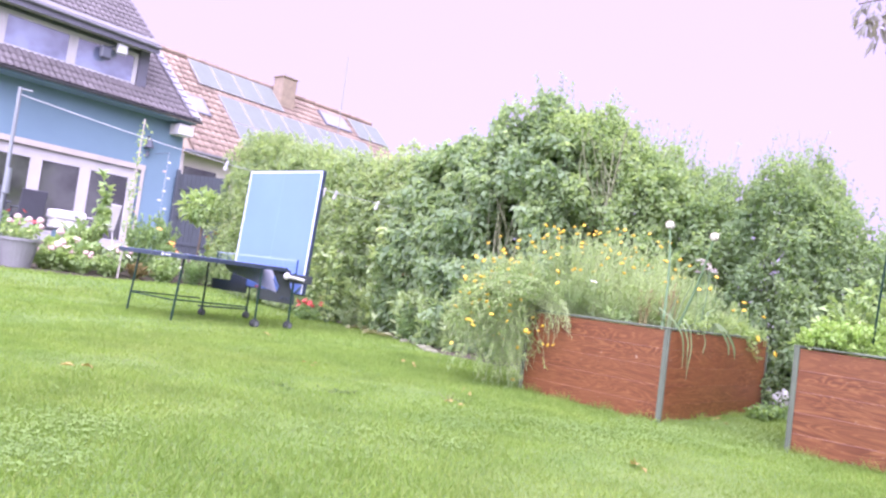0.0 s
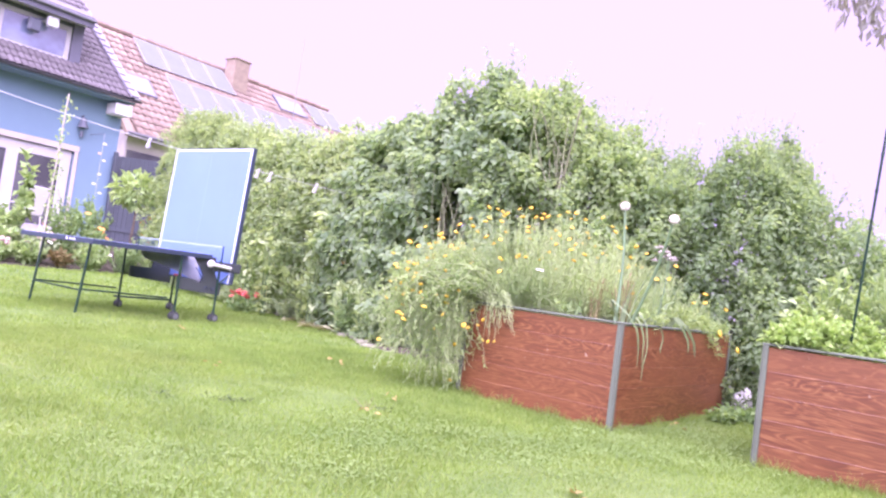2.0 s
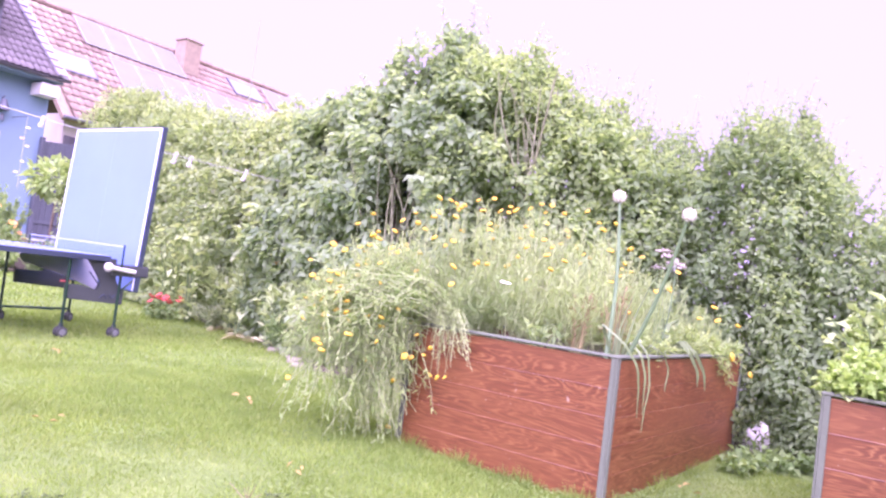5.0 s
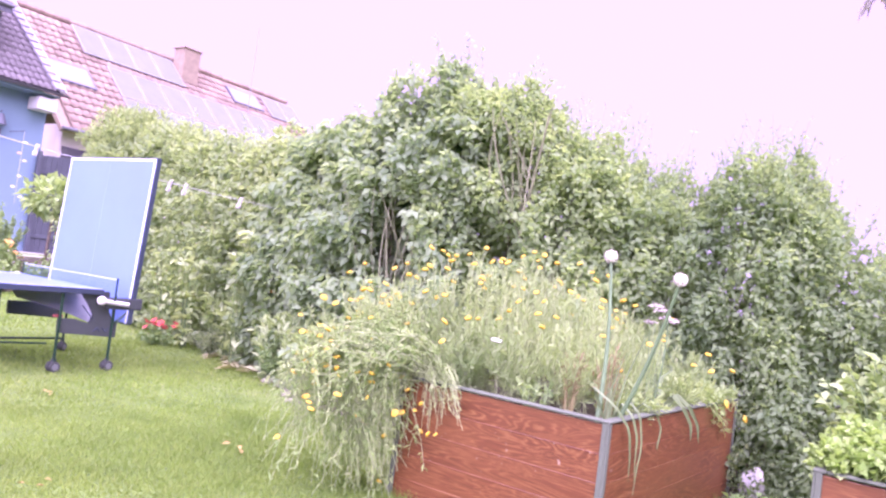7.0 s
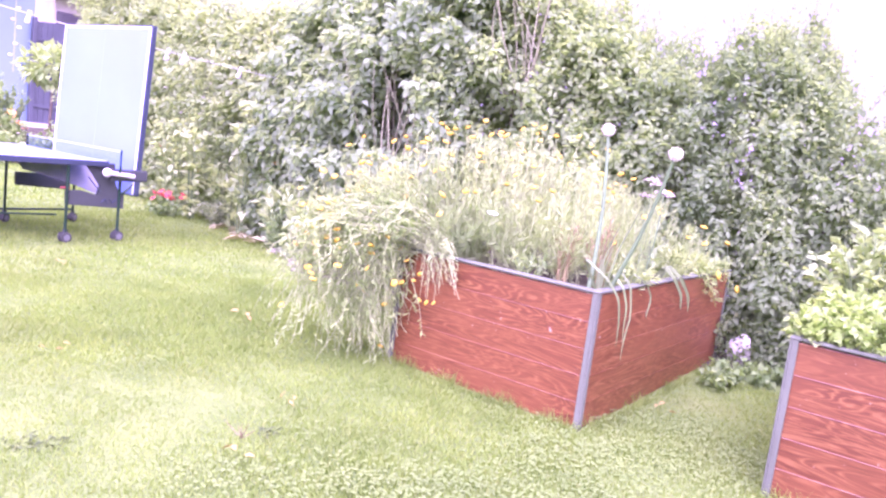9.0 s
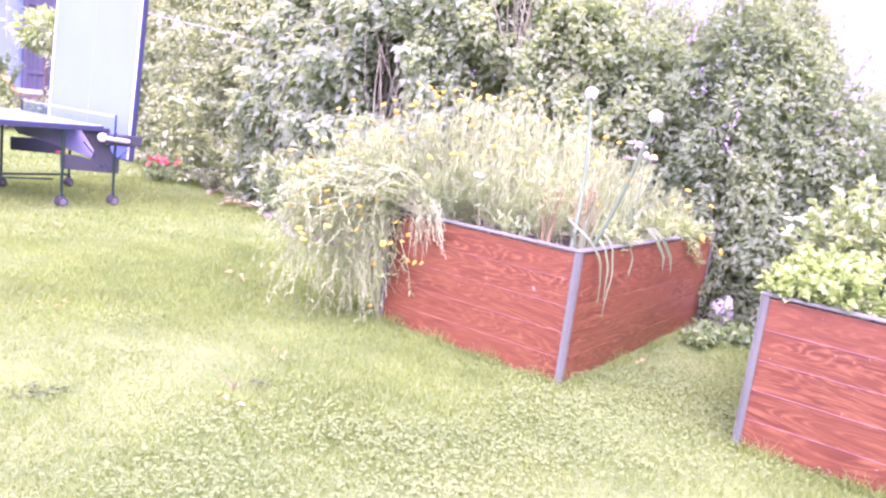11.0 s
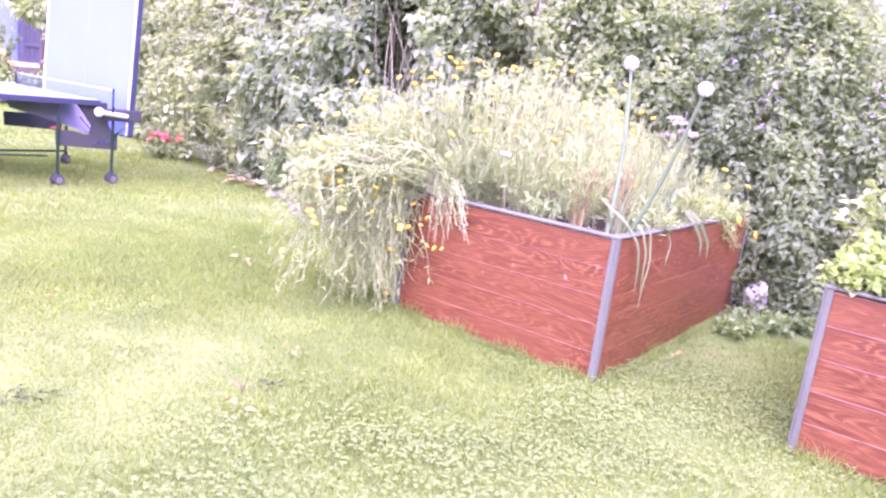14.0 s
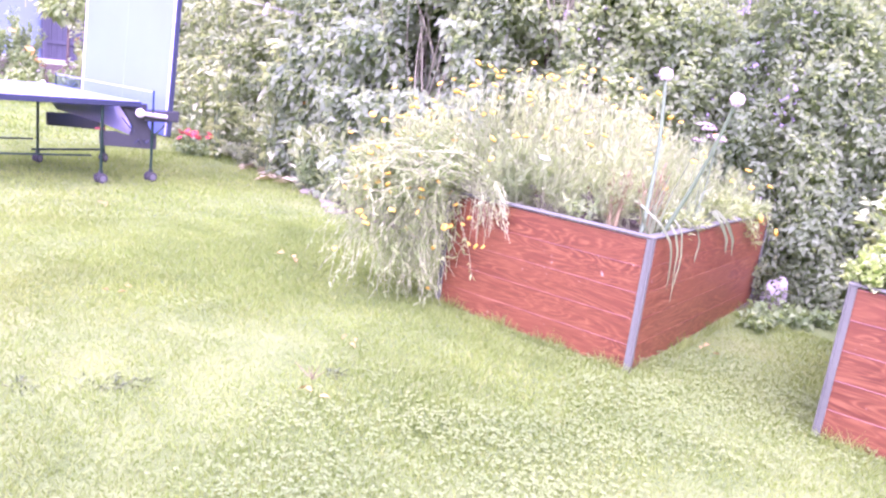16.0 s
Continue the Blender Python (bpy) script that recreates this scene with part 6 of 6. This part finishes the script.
part("tabletop", boxed((-0.6, -0.4, 0.70), (0.6, 0.4, 0.74), 0.01), M_DARK, tbl)
for x in (-0.52, 0.52):
    for y in (-0.32, 0.32):
        part("leg", rod(bmesh.new(), (x, y, 0), (x, y, 0.70), 0.02), M_DARK, tbl)
gr = thing("storage_box", grid_pose(-3.0, -1.8, 0.70), "white plastic storage box on legs with a blue tub", "storage box")
part("lid", boxed((-0.33, -0.25, 0.50), (0.33, 0.25, 0.70), 0.03), M_WHITE, gr)
part("body", boxed((-0.30, -0.22, 0.30), (0.30, 0.22, 0.498), 0.02), M_WHITE, gr)
part("tub", boxed((-0.2, -0.30, 0.0), (0.25, 0.2, 0.28), 0.05), M_BLUE, gr, "blue plastic tub")
part("latch", boxed((0.06, -0.262, 0.57), (0.14, -0.251, 0.61), 0.004), M_DARK, gr)

# wall ornament and lamp on the blue wall
orn = thing("wall_lamp", grid_pose(-0.52, 0, 3.45), "dark metal wall lamp on the blue wall", "lamp")
bm = bmesh.new()
bmesh.ops.create_cone(bm, cap_ends=True, segments=14, radius1=0.13, radius2=0.05, depth=0.24, matrix=pose(0, -0.13, 0.12))
part("shade", bm, M_DARK, orn)
part("bracket", rod(bmesh.new(), (0, 0, 0.28), (0, -0.14, 0.30), 0.015), M_DARK, orn)
part("bulb_cover", rod(bmesh.new(), (0.03, -0.06, -0.22), (0.03, -0.06, -0.08), 0.045, 0.03, 10), M_DARK, orn)

# pendant lamp glimpsed behind the terrace door, security lamp at the dormer
pl_ = thing("pendant_lamp", grid_pose(-2.55, 0.8, 2.5), "white pendant lamp behind the glass", "lamp")
part("cord", rod(bmesh.new(), (0, 0, 0), (0, 0, 1.6), 0.006), M_WHITE, pl_)
part("shade", rod(bmesh.new(), (0, 0, -0.12), (0, 0, 0), 0.10, 0.03, 14), M_WHITE, pl_)
sl = thing("flood_lamp", grid_pose(-1.55, 0.02, 5.72), "pale flood lamp with a dark vent hood at the dormer window", "lamp")
part("body", boxed((-0.14, -0.16, -0.12), (0.1, 0.0, 0.12), 0.02), M_PALEPL, sl)
part("hood", boxed((-0.5, -0.05, -0.34), (-0.22, 0.10, -0.02), 0.04), M_DARK, sl)
part("arm", rod(bmesh.new(), (-0.3, 0.0, -0.02), (0.0, 0.0, 0.1), 0.02), M_DARK, sl)

# ---- flower border before the terrace ----
def bord(s, v):
    p = P0 + GA * (s - 0.14) + GV * v
    return (p.x, p.y, ground_z(p.x, p.y) + 0.01)


pot = thing("plant_pot", Matrix.Translation(bord(-4.97, -5.15)), "large grey flower pot at the edge of the lawn", "plant pot")
bm = bmesh.new()
rod(bm, (0, 0, 0), (0, 0, 0.44), 0.22, 0.30, 24)
part("pot_body", bm, M_POT, pot)
bm = bmesh.new()
rod(bm, (0, 0, 0.44), (0, 0, 0.49), 0.32, 0.32, 24)
part("pot_rim", bm, M_POT, pot)
px, py, pz = bord(-4.97, -5.15)
herb("potted_hydrangea", (px, py, pz + 0.47), 0.35, 0.28, 16, 120, 0.11, 0.08, M_PALELEAF, "hydrangea with pink balls in the grey pot", 400, "flowering plant", "", 7, PINK_BALL, 0.055)
for i, (s, v, r, h, n, m, fl, head, fr, ll, lw, name, label) in enumerate((
        (-4.35, -5.1, 0.32, 0.42, 200, M_PALELEAF, 7, PINK_BALL, 0.07, 0.15, 0.11, "hydrangea", "low hydrangea with dusky pink balls"),
        (-3.95, -5.2, 0.30, 0.32, 200, M_PALELEAF, 5, PINK_BALL, 0.05, 0.10, 0.06, "hydrangea", "low plant with pink and white blossoms"),
        (-3.45, -5.2, 0.32, 0.40, 260, M_PALELEAF, 8, WHITE_HEAD, 0.045, 0.09, 0.06, "border_plant", "low green plant with white blossoms"),
        (-3.75, -4.5, 0.40, 0.62, 300, M_PALELEAF, 0, None, 0, 0.16, 0.11, "hosta", "large pale leaves in the border"),
        (-4.10, -4.75, 0.36, 0.60, 160, M_PALELEAF, 4, PINK_BALL, 0.07, 0.18, 0.12, "hydrangea", "broad-leaved hydrangea with faded pink heads"),
        (-3.10, -4.7, 0.38, 0.55, 260, M_GREYLEAF, 4, PINK_BALL, 0.06, 0.12, 0.08, "border_plant", "grey-green border plant with pink blossoms"),
        (-2.40, -4.5, 0.52, 1.30, 1100, M_HERB, 3, ORANGE_HEAD, 0.06, 0.09, 0.04, "dahlia", "bushy green dahlia with few blossoms"),
        (-2.40, -5.3, 0.32, 0.48, 420, M_PALELEAF, 9, WHITE_HEAD, 0.03, 0.09, 0.045, "border_plant", "bright green plant with small white flowers"),
        (-1.75, -5.25, 0.36, 0.55, 700, M_HERB, 0, None, 0, 0.06, 0.03, "box_bush", "round green bush at the lawn edge"),
        (-1.95, -4.7, 0.30, 0.72, 300, M_PALELEAF, 6, ORANGE_HEAD, 0.06, 0.10, 0.05, "day_lily", "day lily with orange blossoms"),
        (-1.05, -4.8, 0.34, 1.08, 320, M_PALELEAF, 14, ORANGE_HEAD, 0.07, 0.10, 0.05, "day_lily", "tall plant with orange and peach blossoms"),
        (-0.55, -5.0, 0.34, 0.80, 320, M_HERB, 6, PINK_BALL, 0.05, 0.09, 0.04, "phlox", "phlox with pale pink heads"),
        (-0.1, -5.2, 0.36, 0.85, 420, M_PALELEAF, 6, WHITE_HEAD, 0.045, 0.09, 0.04, "phlox", "pale plant with white blossoms"),
        (0.4, -5.5, 0.36, 0.7, 420, M_HERB, 4, WHITE_HEAD, 0.045, 0.09, 0.04, "border_plant", "green border plant with white blossoms"),
        (-2.85, -5.15, 0.25, 0.30, 160, M_DRYLEAF, 0, None, 0, 0.09, 0.05, "border_plant", "reddish brown low plant"),
        (-1.3, -5.5, 0.25, 0.3, 200, M_HERB, 0, None, 0, 0.08, 0.04, "border_plant", "low green plant at the lawn edge"),
        (-1.6, -3.7, 0.5, 1.25, 800, M_HERB, 0, None, 0, 0.08, 0.035, "climbing_rose", "dense green bush before the terrace"),
        (-3.3, -3.6, 0.4, 0.8, 300, M_PALELEAF, 0, None, 0, 0.12, 0.08, "border_plant", "leafy pale plant before the terrace"),
        (-4.6, -3.6, 0.5, 0.75, 500, M_HERB, 6, RED_HEAD, 0.05, 0.08, 0.05, "border_plant", "green bush with red blossoms by the terrace"),
        (-5.9, -4.6, 0.5, 0.7, 400, M_HERB, 6, PINK_BALL, 0.06, 0.1, 0.06, "hydrangea", "hydrangea with pink heads"))):
    herb(name, bord(s, v), r, h, 30, int(n * 2.4), ll, lw, m, label, 410 + i, "plant", "border plants", fl, head, fr)
# standard tree-like hydrangea on a stem, sunflower, stake with climber
herb("sunflower", bord(-2.98, -3.65), 0.13, 2.0, 4, 130, 0.22, 0.15, M_PALELEAF, "tall sunflower plant with large pale leaves", 440, "flowering plant", lean=0.5, leaf_up=-0.15, stem_r=0.012)
hy = thing("elder_bush", Matrix.Translation(bord(-1.25, -4.5)), "light green round-headed bush on a bare stem", "shrub")
part("trunk", rod(bmesh.new(), (0, 0, -0.02), (0.03, 0, 1.35), 0.03, 0.02, 8), M_BARK, hy)
rh = np.random.default_rng(77)
dd = unit(rh.normal(size=(520, 3)))
pp = np.array([0.02, 0, 1.62]) + dd * np.array([0.5, 0.5, 0.34]) * (rh.random((520, 1)) ** 0.4)
part("crown", leaf_mesh(pp, dd + rh.normal(size=dd.shape) * 0.4 + np.array([0, 0, -0.1]), dd * 0.3 + np.array([0, 0, 1.0]), 0.17 * rh.uniform(0.6, 1.2, 520), 0.09), M_PALELEAF, hy)
st = thing("climber_stake", Matrix.Translation(bord(-3.36, -5.45)), "pale wooden stake with a climbing stem", "plant stake")
part("stake", rod(bmesh.new(), (0, 0, 0), (0.06, 0.0, 2.95), 0.018, 0.014, 8), M_CREAM, st)
rc = np.random.default_rng(78)
zz = rc.uniform(0.2, 2.9, 160)
cp = np.stack([rc.normal(size=160) * 0.05 + 0.02 * zz, rc.normal(size=160) * 0.05, zz], 1)
part("climber_foliage", leaf_mesh(cp, rc.normal(size=(160, 3)), rc.normal(size=(160, 3)) + np.array([0, 0, 1]), 0.07, 0.05), M_PALELEAF, st)
mo = thing("wind_mobile", grid_pose(-0.25, -0.7, 2.75), "thin cord mobile with pale shells hanging by the blue wall", "wind mobile")
part("bracket", rod(bmesh.new(), (0, 0.7, 0.6), (0, 0, 0.6), 0.008), M_DARK, mo)
part("cord", rod(bmesh.new(), (0, 0, -1.0), (0, 0, 0.6), 0.004), M_ROPE, mo)
for k, (x, z) in enumerate(((0.05, 0.35), (-0.05, 0.1), (0.08, -0.05), (0.02, -0.4), (-0.08, -0.65), (0.1, -0.85))):
    part("shell", STONES[0].copy(), None, mo, "pale shell", pose(x, -0.01, z) @ Matrix.Diagonal((0.05, 0.02, 0.035, 1))).data.materials[0] = M_WHITE if k != 1 else M_PINK

# ---- tree whose bough hangs into the sky ----
tree = thing("garden_tree", pose(11.6, 3.7, 0), "garden tree with an overhanging leafy bough", "tree")
part("trunk", rod(bmesh.new(), (0, 0, -0.1), (-0.1, 0.1, 4.0), 0.16, 0.10, 12), M_BARK, tree)
t9 = np.linspace(0, 1, 10)
# grey-lilac instead of green: the look of leaves against bright sky, as colour
M_BOUGH = leafy("backlit_bough_leaf", (0.27, 0.26, 0.29), (0.38, 0.36, 0.41), amount=0.5)
for i, e in enumerate(((-2.25, 2.88, 4.19), (-0.2, -1.1, 5.2), (0.3, -1.2, 4.9), (1.4, 0.6, 4.9), (0.9, -0.5, 5.3))):
    s0 = np.array([-0.1, 0.1, 3.9])
    pth = s0 + (np.array(e) - s0) * t9[:, None] + np.array([0, 0, 0.3]) * np.sin(t9 * 3.14)[:, None]
    part("bough", strand_mesh(pth[None], np.array([0.045 if i else 0.02]), 8), M_BARK, tree)
    rt = np.random.default_rng(90 + i)
    nl = 240 if i else 520
    f = rt.beta(3.0, 1.0, nl) if i else rt.uniform(0.45, 1.0, nl)
    q = np.stack([np.interp(f, t9, pth[:, k]) for k in range(3)], 1) + rt.normal(size=(nl, 3)) * (0.06 if i == 0 else 0.16)
    if i == 0:                                # the lowest bough hangs, more so towards the trunk
        q[:, 2] -= rt.random(nl) * np.minimum(0.10 + 4.4 * (1 - f), 1.05)
    part("foliage", leaf_mesh(q, rt.normal(size=(nl, 3)) * 0.4 + np.array([-0.1, 0.05, -1.0]), rt.normal(size=(nl, 3)), (0.2 if i else 0.15) * rt.uniform(0.6, 1.15, nl), 0.1 if i else 0.055), M_BOUGH, tree)


# ---- lawn: blades and clover, densest where the camera passes ----
def lawn_blades():
    rng = np.random.default_rng(61)
    sets = []
    for (x0, x1, y0, y1), dens, h, w in (((1.5, 8.6, 3.6, 9.0), 9500, 0.030, 0.0032), ((-1.5, 9.6, -1.0, 3.6), 3000, 0.030, 0.0045), ((-1.5, 1.5, 3.6, 9.0), 3000, 0.030, 0.0045), ((-8.0, -1.5, -1.0, 13.0), 900, 0.034, 0.008), ((-1.0, 6.6, 9.0, 13.0), 2600, 0.034, 0.006), ((-3.0, 6.2, 13.0, 19.0), 700, 0.04, 0.011)):
        n = int((x1 - x0) * (y1 - y0) * dens)
        p = np.stack([rng.uniform(x0, x1, n), rng.uniform(y0, y1, n), np.zeros(n)], 1)
        p = p[in_lawn(p)]
        n = len(p)
        patch = waves(np.random.default_rng(62), p, 0.9)
        hh = h * rng.uniform(0.5, 1.25, n) * (1 + 0.2 * patch)
        p[:, 2] = np.array([ground_z(a, b) for a, b in p[:, :2]]) - 0.004
        lean = rng.normal(size=(n, 2)) * 0.55
        ang = rng.uniform(0, 6.28, n)
        sd = np.stack([np.cos(ang), np.sin(ang), np.zeros(n)], 1) * (w * rng.uniform(0.7, 1.3, n))[:, None]
        tip = p + np.stack([lean[:, 0] * hh, lean[:, 1] * hh, hh], 1)
        sets.append(np.stack([p - sd, p + sd, tip], 1))
    # longer tufts along the foot of the beds
    for c, turn, w, d in ((BED1, BED1_TURN, 2.14, 1.27), (BED2, BED2_TURN, 2.0, -1.6)):
        m = np.array(pose(c[0], c[1], 0, 0, 0, turn))
        for k in range(2):
            n = 900
            f = rng.random(n)
            loc = np.stack([np.full(n, -0.02) - rng.random(n) * 0.05, f * d, np.zeros(n)], 1) if k == 0 else np.stack([f * w, np.full(n, (0 if d > 0 else d) - 0.02) - rng.random(n) * 0.05, np.zeros(n)], 1)
            p = loc @ m[:3, :3].T + m[:3, 3]
            p[:, 2] = [ground_z(a, b) - 0.004 for a, b in p[:, :2]]
            hh = 0.055 * rng.uniform(0.4, 1.4, n) * (1 + 0.5 * np.sin(f * 23 + k))
            ang = rng.uniform(0, 6.28, n)
            sd = np.stack([np.cos(ang), np.sin(ang), np.zeros(n)], 1) * 0.0022
            lean = rng.normal(size=(n, 2)) * 0.5
            sets.append(np.stack([p - sd, p + sd, p + np.stack([lean[:, 0] * hh, lean[:, 1] * hh, hh], 1)], 1))
    v = np.concatenate(sets).reshape(-1, 3)
    tagged(part("grass", raw_mesh(v, np.arange(len(v)).reshape(-1, 3)), M_BLADE), "short mown grass of the lawn", "grass", kind="stuff")
    # clover in patches
    n = 150000
    p = np.stack([rng.uniform(2, 8.3, n), rng.uniform(3.6, 8.2, n), np.zeros(n)], 1)
    p = p[in_lawn(p)]
    near = np.exp(-(((p[:, 0] - 6.0) / 1.1) ** 2 + ((p[:, 1] - 5.2) / 0.7) ** 2)) + 0.6 * np.exp(-(((p[:, 0] - 3.2) / 1.0) ** 2 + ((p[:, 1] - 5.0) / 0.8) ** 2))
    p = p[(waves(np.random.default_rng(64), p, 0.8) * 0.5 + near * 1.2 + rng.normal(size=len(p)) * 0.25 > 0.75) & (rng.random(len(p)) < 0.62)]
    n = len(p)
    p[:, 2] = 0.022 + rng.random(n) * 0.014 + np.array([ground_z(a, b) for a, b in p[:, :2]])
    sets = []
    base = rng.uniform(0, 6.28, n)
    for k in range(3):
        a = base + k * 2.094
        sets.append((p, np.stack([np.cos(a), np.sin(a), np.full(n, 0.05)], 1)))
    q, al = np.concatenate([s[0] for s in sets]), np.concatenate([s[1] for s in sets])
    up = np.tile([0, 0, 1.0], (len(q), 1)) + rng.normal(size=q.shape) * 0.35
    tagged(part("clover", leaf_mesh(q, al, up, 0.0095, 0.0085, 0.1), M_CLOVER), "white clover spreading in the lawn", "clover", kind="stuff")


lawn_blades()
